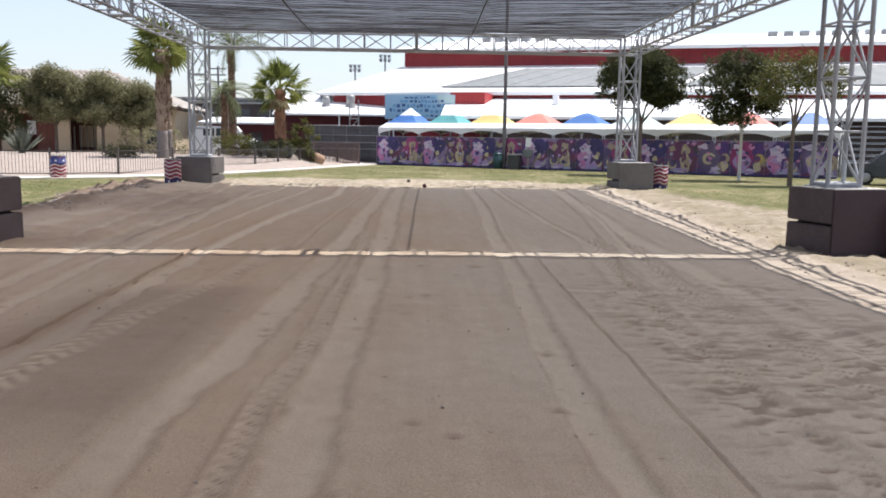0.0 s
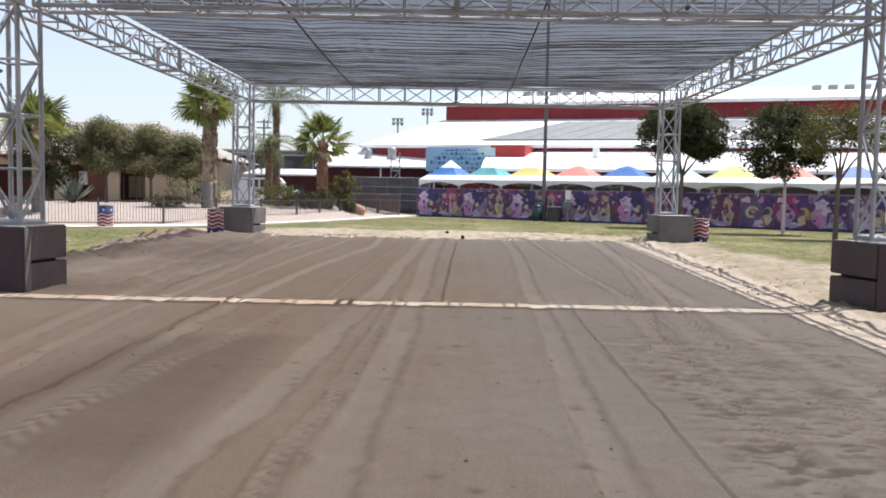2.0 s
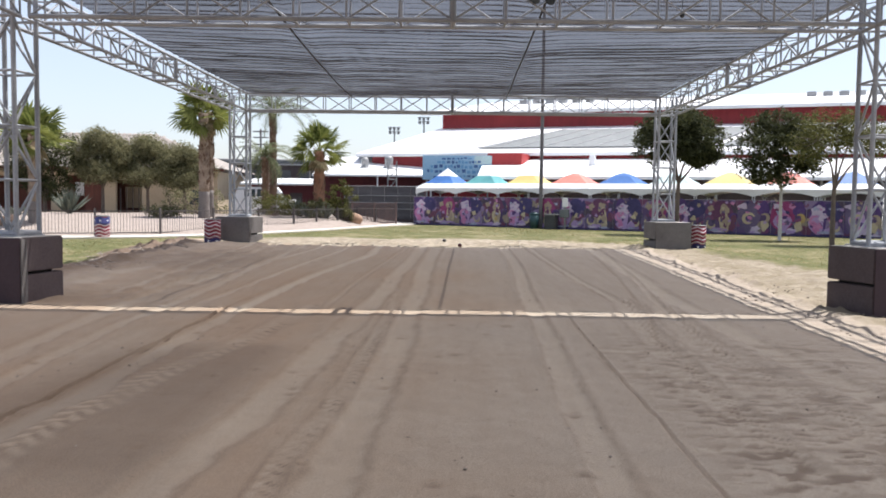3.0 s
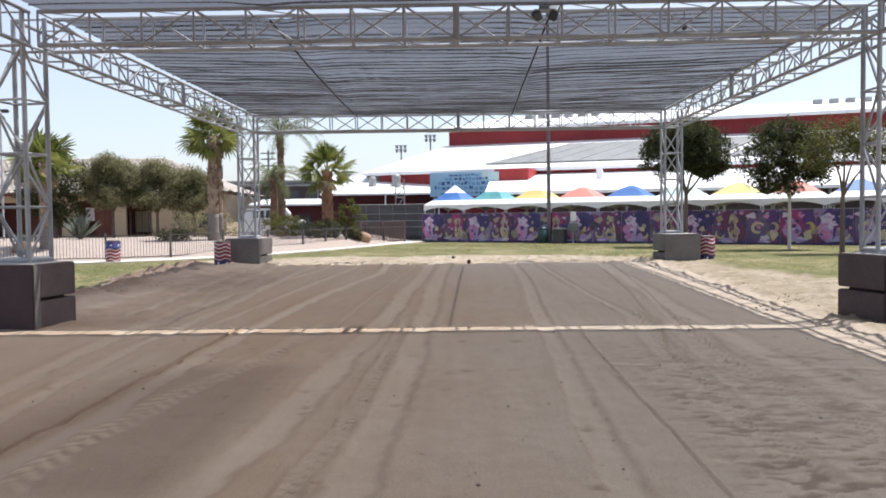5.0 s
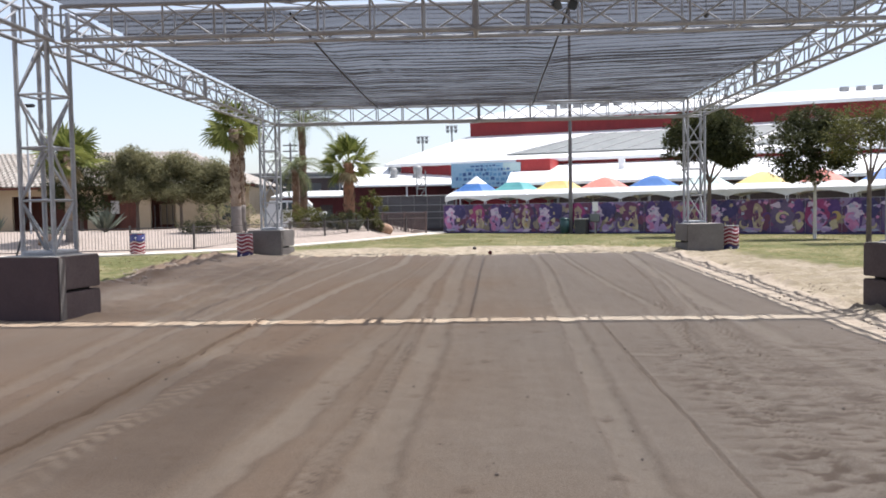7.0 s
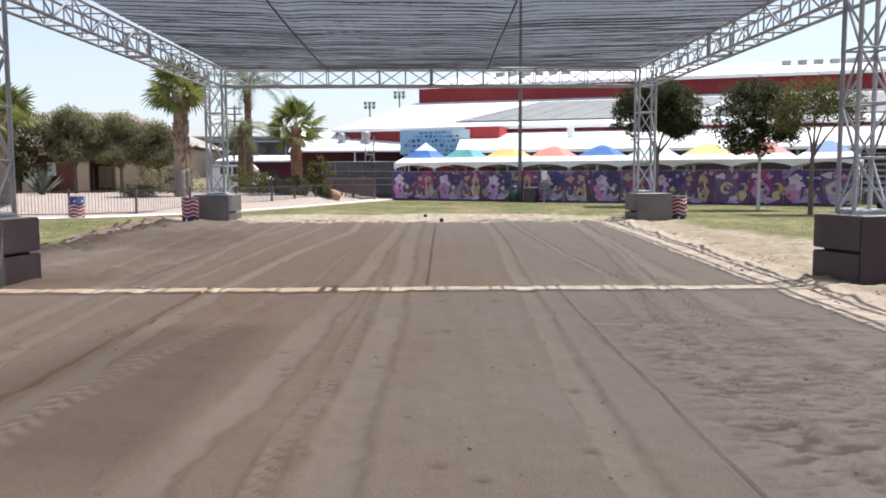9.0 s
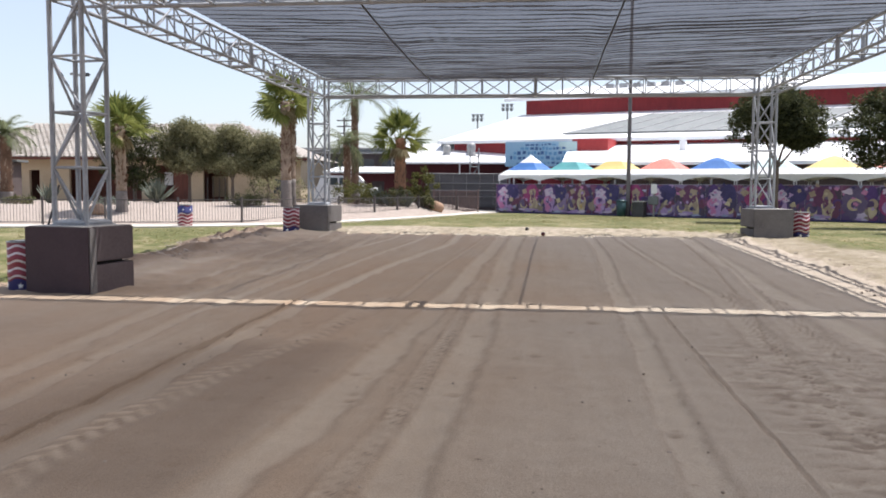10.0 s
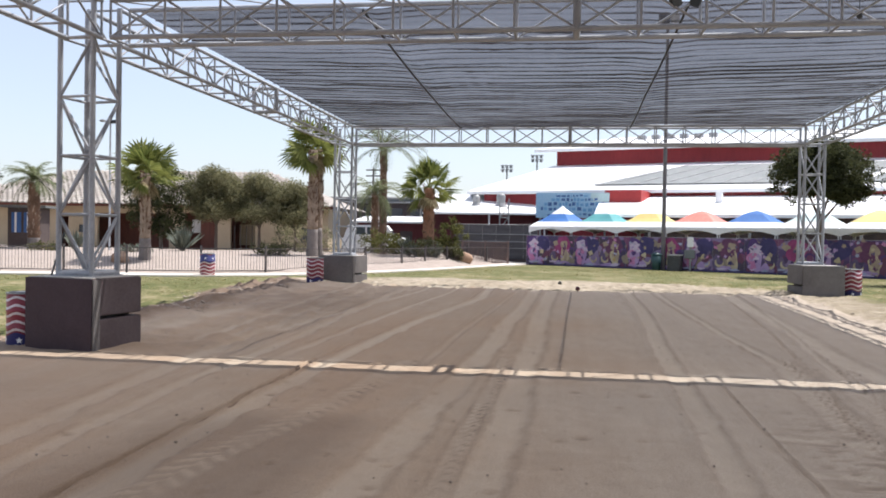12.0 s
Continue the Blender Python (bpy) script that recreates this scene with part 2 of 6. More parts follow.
M = dict(
    earth=ground_material(), cloth=shade_cloth(),
    steel=plain("galvanised_steel", (0.26, 0.27, 0.288), (0.39, 0.405, 0.43), 0.6, 1.5, 25, 0.05, 0.0, vary=0.25),
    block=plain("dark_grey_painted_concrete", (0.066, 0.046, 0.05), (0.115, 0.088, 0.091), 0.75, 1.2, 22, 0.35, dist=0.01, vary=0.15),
    # block tone darkened for the shade on the near front faces
    block_front_shade=plain("shade_dark_plum_concrete", (0.03, 0.014, 0.02), (0.052, 0.029, 0.036), 0.7, 1.2, 22, 0.3, dist=0.01),
    block_grey=plain("bare_grey_concrete", (0.11, 0.1, 0.097), (0.19, 0.175, 0.168), 0.85, 1.2, 22, 0.4, dist=0.01),
    block_top=plain("dusty_concrete", (0.3, 0.28, 0.26), (0.45, 0.42, 0.38), 0.9, 1.5, 30, 0.3),
    strap=plain("black_webbing", (0.02, 0.02, 0.022), (0.05, 0.05, 0.055), 0.8, 3, 40, 0.1),
    concrete=plain("pale_concrete", (0.5, 0.46, 0.4), (0.66, 0.62, 0.55), 0.9, 0.5, 18, 0.2),
    gate_iron=plain("brown_painted_iron", (0.11, 0.07, 0.065), (0.18, 0.12, 0.11), 0.6, 2, 30, 0.05),
    black_iron=plain("dark_painted_iron", (0.05, 0.04, 0.04), (0.1, 0.085, 0.08), 0.5, 2, 30, 0.05),
    white_roof=plain("white_metal_roof", (0.7, 0.71, 0.72), (0.84, 0.84, 0.83), 0.5, 0.15, 2.5, 0.05),
    grey_roof=plain("weathered_grey_roof", (0.13, 0.145, 0.145), (0.2, 0.21, 0.205), 0.75, 0.2, 3, 0.05, stretch=(2, 0.3, 1)),
    red_wall=plain("red_painted_siding", (0.19, 0.012, 0.018), (0.30, 0.025, 0.03), 0.6, 0.3, 4, 0.1, stretch=(1, 1, 0.25)),
    # darker copy of red_wall: shade beneath the shed roof is put into the colour
    maroon_wall=plain("shade_dark_red_siding", (0.075, 0.012, 0.017), (0.13, 0.022, 0.026), 0.7, 0.3, 4, 0.1, stretch=(1, 1, 0.25)),
    orange_wall=plain("orange_red_panel", (0.31, 0.025, 0.026), (0.42, 0.045, 0.04), 0.6, 0.4, 5, 0.1),
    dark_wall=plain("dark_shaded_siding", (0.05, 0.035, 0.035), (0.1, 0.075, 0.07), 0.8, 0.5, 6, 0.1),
    screen_mesh=plain("dark_windscreen_mesh", (0.06, 0.056, 0.06), (0.125, 0.118, 0.122), 0.9, 0.8, 12, 0.1, stretch=(0.4, 1, 5)),
    tent_white=plain("white_vinyl", (0.7, 0.7, 0.7), (0.82, 0.82, 0.82), 0.5, 0.6, 9, 0.05),
    tent_blue=plain("blue_vinyl", (0.025, 0.1, 0.3), (0.045, 0.16, 0.42), 0.5, 0.8, 9, 0.05),
    tent_teal=plain("teal_vinyl", (0.06, 0.24, 0.25), (0.1, 0.33, 0.33), 0.5, 0.8, 9, 0.05),
    tent_yellow=plain("yellow_vinyl", (0.55, 0.42, 0.13), (0.66, 0.52, 0.2), 0.5, 0.8, 9, 0.05),
    tent_coral=plain("coral_vinyl", (0.6, 0.16, 0.12), (0.75, 0.25, 0.19), 0.5, 0.8, 9, 0.05),
    tent_pale=plain("pale_teal_vinyl", (0.4, 0.55, 0.55), (0.55, 0.68, 0.68), 0.5, 0.8, 9, 0.05),
    tan_wall=plain("tan_stucco", (0.42, 0.33, 0.22), (0.54, 0.44, 0.31), 0.9, 0.5, 20, 0.3),
    tile_roof=plain("clay_tile", (0.2, 0.17, 0.145), (0.37, 0.335, 0.295), 0.8, 1.2, 9, 0.2, vary=0.5),
    brown_door=plain("dark_brown_wood", (0.09, 0.025, 0.015), (0.17, 0.05, 0.03), 0.6, 2, 25, 0.1, stretch=(4, 4, 0.5)),
    void=plain("unlit_opening", (0.02, 0.018, 0.016), (0.04, 0.035, 0.03), 0.9, 1, 8, 0),
    bark=plain("grey_brown_bark", (0.09, 0.065, 0.05), (0.2, 0.155, 0.125), 0.9, 2, 18, 0.6, dist=0.03, stretch=(1, 1, 0.3)),
    pale_bark=plain("pale_bark", (0.4, 0.37, 0.33), (0.6, 0.57, 0.52), 0.85, 2, 18, 0.4, stretch=(1, 1, 0.3)),
    palm_bark=plain("fibrous_palm_trunk", (0.14, 0.097, 0.068), (0.38, 0.29, 0.215), 0.95, 1.6, 16, 0.8, dist=0.05),
    palm_dark=plain("dark_palm_trunk", (0.08, 0.045, 0.028), (0.21, 0.125, 0.08), 0.95, 1.6, 16, 0.8, dist=0.05),
    palm_red=plain("red_brown_palm_boots", (0.16, 0.07, 0.04), (0.34, 0.18, 0.11), 0.95, 1.6, 16, 0.8, dist=0.05),
    palm_grey=plain("grey_palm_base", (0.12, 0.102, 0.094), (0.23, 0.2, 0.182), 0.95, 1.6, 16, 0.5, dist=0.03),
    rock=plain("tan_boulder", (0.22, 0.13, 0.085), (0.4, 0.26, 0.17), 0.9, 1.5, 12, 0.5, dist=0.03),
    leaf=leafy("broad_leaves", (0.026, 0.031, 0.015), (0.09, 0.097, 0.04), 0.35),
    leaf_yellow=leafy("yellow_green_leaves", (0.052, 0.058, 0.017), (0.165, 0.158, 0.05)),
    olive=leafy("olive_leaves", (0.115, 0.115, 0.06), (0.3, 0.285, 0.16), 0.5),
    frond=leafy("fan_palm_fronds", (0.06, 0.085, 0.02), (0.24, 0.255, 0.075), 0.4, True),
    frond_dry=leafy("dry_palm_fronds", (0.2, 0.16, 0.09), (0.36, 0.3, 0.19), 0.2),
    frond_grey=leafy("date_palm_fronds", (0.09, 0.11, 0.05), (0.23, 0.25, 0.14)),
    agave=leafy("grey_agave_leaves", (0.085, 0.1, 0.078), (0.19, 0.205, 0.165), 0.1),
    shrub=leafy("desert_shrub_leaves", (0.05, 0.06, 0.025), (0.16, 0.15, 0.07)),
    blade=leafy("grass_blades", (0.15, 0.16, 0.06), (0.4, 0.34, 0.18), 0.5),
    wrap_a=barrel_wrap("flag_wrap_blue_top", 0.55, 0.84), wrap_b=barrel_wrap("flag_wrap_blue_foot", 0.0, 0.2),
    white=plain("white_paint", (0.7, 0.7, 0.7), (0.8, 0.8, 0.8), 0.5, 1, 15, 0.03),
    grey_metal=plain("grey_metal", (0.24, 0.24, 0.24), (0.38, 0.38, 0.37), 0.5, 1, 15, 0.05, 0.3),
    pole=plain("weathered_pole", (0.1, 0.09, 0.095), (0.17, 0.155, 0.155), 0.7, 1, 15, 0.15),
    dark_metal=plain("dark_metal", (0.03, 0.032, 0.035), (0.07, 0.072, 0.075), 0.5, 1, 15, 0.05, 0.3),
    teal_box=plain("dark_teal_plastic", (0.015, 0.05, 0.055), (0.03, 0.08, 0.085), 0.5, 2, 15, 0.05),
    sign_blue=plain("pale_blue_sign", (0.25, 0.45, 0.62), (0.38, 0.58, 0.74), 0.5, 0.4, 6, 0.02),
    sign_mid=plain("mid_blue_ink", (0.1, 0.28, 0.5), (0.18, 0.4, 0.62), 0.5, 1, 8, 0.02),
    sign_ink=plain("dark_blue_ink", (0.03, 0.09, 0.25), (0.06, 0.15, 0.36), 0.5, 1, 8, 0.02),
    ball=plain("dark_red_ball", (0.07, 0.015, 0.015), (0.15, 0.03, 0.03), 0.4, 8, 60, 0.1),
    black_ball=plain("dark_ball", (0.015, 0.013, 0.014), (0.04, 0.033, 0.033), 0.4, 8, 60, 0.1),
    tyre=plain("tyre_rubber", (0.012, 0.012, 0.012), (0.03, 0.03, 0.03), 0.85, 4, 30, 0.1),
    clod=plain("dirt_clods", (0.2, 0.16, 0.128), (0.34, 0.285, 0.235), 0.95, 3, 25, 0.5),
)
for key in ("steel", "grey_metal"):
    M[key].node_tree.nodes["Principled BSDF"].inputs["Specular IOR Level"].default_value = 0.25
m, nt, p = nodes_of("window_glass")
p.inputs["Base Color"].default_value = (0.03, 0.045, 0.06, 1)
p.inputs["Roughness"].default_value, p.inputs["Specular IOR Level"].default_value = 0.08, 0.7
M["glass"] = m
for key, lo, hi in (("p_violet", (0.05, 0.02, 0.12), (0.1, 0.045, 0.2)), ("p_magenta", (0.2, 0.02, 0.1), (0.33, 0.05, 0.18)), ("p_navy", (0.024, 0.018, 0.085), (0.055, 0.042, 0.155)),
                    ("p_plum", (0.085, 0.024, 0.075), (0.15, 0.045, 0.12)), ("p_lilac", (0.3, 0.19, 0.4), (0.44, 0.31, 0.54)), 
                    ("p_cream", (0.38, 0.31, 0.2), (0.54, 0.46, 0.31)), ("p_beige", (0.27, 0.2, 0.15), (0.4, 0.32, 0.24)), ("p_haze", (0.45, 0.36, 0.5), (0.6, 0.5, 0.62)), ("p_rose", (0.4, 0.12, 0.28), (0.56, 0.24, 0.42)), ("p_dusk", (0.08, 0.055, 0.13), (0.15, 0.11, 0.21)), ("p_sky", (0.26, 0.28, 0.42), (0.4, 0.42, 0.55)), ("p_gold", (0.36, 0.24, 0.08), (0.46, 0.33, 0.14))):
    M[key] = plain("print_" + key[2:], lo, hi, 0.55, 1.2, 7, 0.03)


def print_ground():
    """Printed banner ground: soft-edged patches of violet, plum, navy and lilac."""
    m, nt, p = nodes_of("print_patchwork")
    pos = where(nt)
    warp = nt.nodes.new("ShaderNodeTexNoise")
    warp.inputs["Scale"].default_value = 1.6
    nt.links.new(pos, warp.inputs["Vector"])
    mixv = nt.nodes.new("ShaderNodeVectorMath")
    mixv.operation = "MULTIPLY_ADD"
    nt.links.new(warp.outputs["Color"], mixv.inputs[0])
    mixv.inputs[1].default_value = (0.9, 0.9, 0.9)
    nt.links.new(pos, mixv.inputs[2])
    vor = nt.nodes.new("ShaderNodeTexVoronoi")
    vor.inputs["Scale"].default_value = 2.1
    nt.links.new(mixv.outputs[0], vor.inputs["Vector"])
    sep = nt.nodes.new("ShaderNodeSeparateColor")
    nt.links.new(vor.outputs["Color"], sep.inputs[0])
    col = ramp_node(nt, sep.outputs[0], [(0.0, (0.06, 0.03, 0.12)), (0.18, (0.035, 0.03, 0.1)), (0.34, (0.14, 0.03, 0.075)), (0.48, (0.2, 0.05, 0.14)), (0.6, (0.09, 0.05, 0.17)), (0.72, (0.27, 0.2, 0.36)), (0.82, (0.3, 0.25, 0.17)), (0.9, (0.05, 0.035, 0.06))], True)
    col = mix_node(nt, math_node(nt, "MULTIPLY", noise_node(nt, pos, 5, 5), 0.5), col, (0.12, 0.08, 0.13))
    nt.links.new(col, p.inputs["Base Color"])
    p.inputs["Roughness"].default_value = 0.6
    return m


M["print"] = print_ground()


# ---- building helpers ----
def part(name, bm, material, parent=None, label=""):
    me = bpy.data.meshes.new(name)
    bm.to_mesh(me)
    bm.free()
    me.materials.append(material)
    ob = new(name, me)
    ob.parent = parent
    if label:
        ob["label"] = label
    return ob


def thing(name, at, turn=0.0, label="", category="", group="", kind=""):
    ob = new(name)
    ob.empty_display_size = 0.2
    ob.matrix_basis = pose(*at, 0, 0, turn)
    return tagged(ob, label, category, group, kind)


def add_box(bm, lo, hi, m=None, bevel=0.0):
    lo, hi = Vector(lo), Vector(hi)
    r = bmesh.ops.create_cube(bm, size=1)
    mm = Matrix.Translation((lo + hi) / 2) @ Matrix.Diagonal((*(hi - lo), 1))
    bmesh.ops.transform(bm, matrix=(m @ mm) if m else mm, verts=r["verts"])
    if bevel:
        es = list({e for v in r["verts"] for e in v.link_edges})
        bmesh.ops.bevel(bm, geom=es, offset=bevel, segments=2, affect="EDGES")
    return bm


def box(lo, hi, bevel=0.0, m=None):
    return add_box(bmesh.new(), lo, hi, m, bevel)


def add_tube(bm, p0, p1, r0, r1=None, n=8, caps=True):
    p0, p1 = Vector(p0), Vector(p1)
    d = p1 - p0
    res = bmesh.ops.create_cone(bm, cap_ends=caps, segments=n, radius1=r0, radius2=r0 if r1 is None else r1, depth=d.length)
    bmesh.ops.transform(bm, matrix=Matrix.Translation((p0 + p1) / 2) @ d.to_track_quat("Z", "Y").to_matrix().to_4x4(), verts=res["verts"])
    return bm


def tube(p0, p1, r0, r1=None, n=8):
    return add_tube(bmesh.new(), p0, p1, r0, r1, n)


def lathe(profile, n=20):
    """A turned form from (radius, height) pairs."""
    bm = bmesh.new()
    rings = [[bm.verts.new((r * math.cos(2 * math.pi * k / n), r * math.sin(2 * math.pi * k / n), z)) for k in range(n)] for r, z in profile]
    for a, b in zip(rings, rings[1:]):
        for k in range(n):
            f = bm.faces.new((a[k], a[(k + 1) % n], b[(k + 1) % n], b[k]))
            f.smooth = True
    bm.faces.new(rings[0][::-1])
    bm.faces.new(rings[-1])
    return bm


def faces_bm(verts, faces):
    bm = bmesh.new()
    vs = [bm.verts.new(v) for v in verts]
    for f in faces:
        bm.faces.new([vs[k] for k in f])
    return bm


BARS = {}


def bar(parent, name, p0, p1, r, material):
    """One round bar between two points; all bars of a material share one mesh."""
    if material.name not in BARS:
        bm = bmesh.new()
        bmesh.ops.create_cone(bm, cap_ends=True, segments=8, radius1=1, radius2=1, depth=1)
        for f in bm.faces:
            f.smooth = len(f.verts) == 4
        me = bpy.data.meshes.new("bar")
        bm.to_mesh(me)
        bm.free()
        me.materials.append(material)
        BARS[material.name] = me
    p0, p1 = Vector(p0), Vector(p1)
    d = p1 - p0
    ob = new(name, BARS[material.name])
    ob.parent = parent
    ob.matrix_basis = Matrix.Translation((p0 + p1) / 2) @ d.to_track_quat("Z", "Y").to_matrix().to_4x4() @ Matrix.Diagonal((r, r, d.length, 1))
    return ob


def grid_noise(x, y, cell, seed):
    """Smooth value noise in 0..1 on arrays of places."""
    rs = np.random.RandomState(seed)
    tab = rs.rand(256, 256)
    u, v = x / cell + 1000, y / cell + 1000
    i, j = np.floor(u).astype(int), np.floor(v).astype(int)
    fu, fv = u - i, v - j
    fu, fv = fu * fu * (3 - 2 * fu), fv * fv * (3 - 2 * fv)
    g = lambda a, b: tab[a % 256, b % 256]
    return (g(i, j) * (1 - fu) + g(i + 1, j) * fu) * (1 - fv) + (g(i, j + 1) * (1 - fu) + g(i + 1, j + 1) * fu) * fv


def rise(y):
    """Height of the graded ground along the arena."""
    return 0.25 * np.clip((np.asarray(y, float) - 12.0) / 18.0, 0, 1)


# ---- ground ----
WALK_EDGE = [(-60, 20.5), (-34, 28.6), (-21.3, 31.7), (-14, 33.2), (-11.2, 35.2), (-9.0, 38.6), (-7.2, 42.3), (-5.0, 48.4), (-2.3, 55.6)]


def walk_y(x):
    return np.interp(x, [a for a, _ in WALK_EDGE], [b for _, b in WALK_EDGE])


def bed_rise(x, y):
    """Height of the mounded gravel bed above the graded ground."""
    x, y = np.asarray(x, float), np.asarray(y, float)
    beds = np.clip((y - walk_y(x) - 1.6) / 0.3, 0, 1) * (x < -2.2)
    h = beds * np.clip((y - walk_y(x) - 1.9) / 4.5, 0, 1) ** 0.8 * np.clip((64 - y) / 6, 0, 1) * np.clip((-3.5 - x) / 3, 0, 1)
    return h * (0.56 + 0.25 * (grid_noise(x, y, 5.0, 21) - 0.5))


def foot(x, y):
    return float(rise(y) + bed_rise(x, y)) - 0.03


def build_ground():
    xs = np.unique(np.round(np.r_[[-900, -400, -200, -120], np.arange(-80, -30, 2.0), np.arange(-30, -12, 0.4), np.arange(-12, -5, 0.06), np.arange(-5, 5.5, 0.04), np.arange(-4.05, -3.75, 0.016), np.arange(1.82, 2.06, 0.016), np.arange(5.5, 12.01, 0.06), np.arange(12.4, 32, 0.4), np.arange(33, 80, 2.0), [120, 200, 400, 900]], 4))
    near = [-1.0]
    while near[-1] < 38:
        near.append(near[-1] + max(0.045, min(0.14, 0.0052 * near[-1])))
    ys = np.unique(np.round(np.r_[[-400, -120, -50, -25, -12, -6, -3], near, np.arange(38.5, 66, 0.5), np.arange(68, 110, 4.0), [150, 250, 500, 1200]], 4))
    X, Y = np.meshgrid(xs, ys)
    Z = rise(Y)
    n1, n2, n3 = grid_noise(X, Y, 2.6, 1), grid_noise(X, Y, 0.5, 2), grid_noise(X, Y, 0.16, 3)
    arena = ((X > -10.5) & (X < 6.6 + 0.5 * n1) & (Y < 31)).astype(float)
    relief = 0.025 * (n1 - 0.5) + 0.022 * (n2 - 0.5) + 0.016 * (n3 - 0.5)
    packed, loose = np.zeros_like(X), np.zeros_like(X)

    def band(line, half, depth, tone, lugs=0.0, dark=0.0, y0=-2.0, y1=31.0, pitch=0.28):
        nonlocal relief, packed, loose
        depth, lugs = depth * 1.05, lugs * 1.4
        cx = np.interp(Y, [b for _, b in line], [a for a, _ in line]) + min(0.12, half * 0.7) * (grid_noise(Y * 1.0, X * 0, 3.0, int(half * 1000) + len(line)) - 0.5)
        d = np.abs(X - cx) / half + 0.35 * (n2 - 0.5) + 0.3 * (n3 - 0.5)
        on = np.clip((1.15 - d) * 2.2, 0, 1) * ((Y > y0) & (Y < y1))
        on = on * np.clip((Y - y0) / 1.5, 0, 1)
        relief -= depth * on
        relief += 0.5 * depth * np.exp(-((d - 1.5) / 0.28) ** 2) * ((Y > y0) & (Y < y1))
        packed = np.maximum(packed, tone * on * (0.45 + 0.7 * n1 + 0.25 * (n2 - 0.5)))
        loose = np.maximum(loose, (0.0 if half < 0.06 else 0.6) * dark * np.exp(-((d - 1.2) / max(0.2, 0.022 / half)) ** 2) * ((Y > y0) & (Y < y1)) * (0.4 + n2))
        if half < 0.06:
            loose = np.maximum(loose, dark * np.exp(-(d / 0.65) ** 2) * ((Y > y0) & (Y < y1)) * np.clip(0.15 + 0.7 * n2 + 0.6 * n3, 0, 1))
        if lugs:
            side = np.sign(X - cx)
            ph = (Y + side * 0.25 * pitch + np.abs(X - cx) * 0.9) / pitch
            relief += lugs * on * (np.sin(2 * np.pi * ph) > 0.2)
            ridge = np.clip(2.0 * np.sin(2 * np.pi * ph), 0, 1) * on * np.clip(1.6 * n2, 0, 1)
            loose = loose * (1 - 0.8 * ridge)
            packed = np.maximum(packed, 0.5 * ridge * np.clip(2.0 * n2 - 0.4, 0, 1) * (side < 0))
            loose = np.maximum(loose, 1.0 * on * np.clip(-2.2 * np.sin(2 * np.pi * ph) - 1.1, 0, 1) * (0.2 + 1.1 * n2) * np.where(side > 0, 1.0, 0.35))

    band([(-1.96, 6.3), (-1.79, 8.1), (-1.69, 10.3), (-1.5, 14.3), (-1.1, 27.5)], 0.19, 0.02, 0.62, dark=0.4)
    band([(-0.83, 6.4), (-0.74, 9.4), (-0.68, 14.2), (-0.55, 27.0)], 0.2, 0.02, 0.55, dark=0.45)
    band([(-1.24, 6.8), (-1.12, 8.2), (-1.1, 10.0), (-1.05, 13.2), (-1.0, 15.0)], 0.1, 0.01, 0.25, lugs=0.003, dark=0.8, y1=16, pitch=0.2)
    band([(-3.96, 6.8), (-3.88, 8.7), (-3.92, 10.1), (-3.94, 12.2), (-3.9, 14.5)], 0.045, 0.04, 0.0, dark=1.7, y1=15.4)
    band([(-3.74, 6.8), (-3.66, 8.7), (-3.7, 10.1), (-3.72, 12.2), (-3.66, 14.5), (-3.25, 20.5), (-2.5, 26.5)], 0.14, 0.02, 1.0)
    band([(-3.9, 15.0), (-3.5, 20.5), (-2.75, 26.5)], 0.05, 0.02, 0.0, dark=0.4, y0=14.5)
    band([(-4.62, 8.3), (-4.88, 10.5), (-5.06, 13.0), (-4.95, 15), (-5.2, 27)], 0.12, 0.02, 0.75, dark=0.45)
    band([(-5.4, 10), (-5.7, 13), (-6.4, 28.5)], 0.16, 0.02, 0.7, dark=0.4)
    band([(-6.6, 16.6), (-6.85, 21), (-7.05, 26)], 0.11, 0.02, 0.95, dark=0.5, y0=16)
    band([(-5.9, 17), (-5.2, 23), (-4.6, 29)], 0.12, 0.02, 0.9, dark=0.5, y0=16)
    band([(-4.5, 16), (-4.15, 22), (-3.6, 29)], 0.1, 0.02, 0.7, dark=0.5, y0=15)
    band([(-2.2, 15.6), (-2.05, 20.4), (-1.6, 29)], 0.07, 0.02, 0.3, dark=0.5, y0=15)
    band([(1.2, 6.3), (1.26, 7.9), (1.34, 10.5), (1.5, 14.1), (1.87, 26.3)], 0.14, 0.018, 0.5, dark=0.5)
    band([(1.9, 5.8), (1.94, 8.1), (1.95, 10.6)], 0.022, 0.008, 0.0, dark=0.95, y1=10.8)
    band([(1.95, 9.8), (2.0, 14.1), (2.05, 15)], 0.028, 0.012, 0.0, dark=0.5, y0=9.8, y1=14.4)
    band([(2.6, 6), (2.86, 12), (3.3, 16)], 0.2, 0.012, 0.4, lugs=0.006, dark=0.5, y1=17, pitch=0.19)
    band([(3.7, 5), (3.6, 12), (3.9, 16)], 0.25, 0.012, 0.35, lugs=0.006, dark=0.5, y1=16, pitch=0.17)
    band([(3.0, 12.5), (3.4, 14.6), (3.65, 17), (4.1, 21), (4.72, 29.2)], 0.025, 0.022, 0.1, dark=0.6, y0=12)
    band([(3.75, 14.4), (4.0, 17), (4.5, 21), (5.2, 29.4)], 0.07, 0.015, 0.5, dark=0.4, y0=13)
    band([(3.05, 16.8), (2.76, 24.2), (2.62, 29.4)], 0.03, 0.02, 0.1, dark=0.5, y0=16)
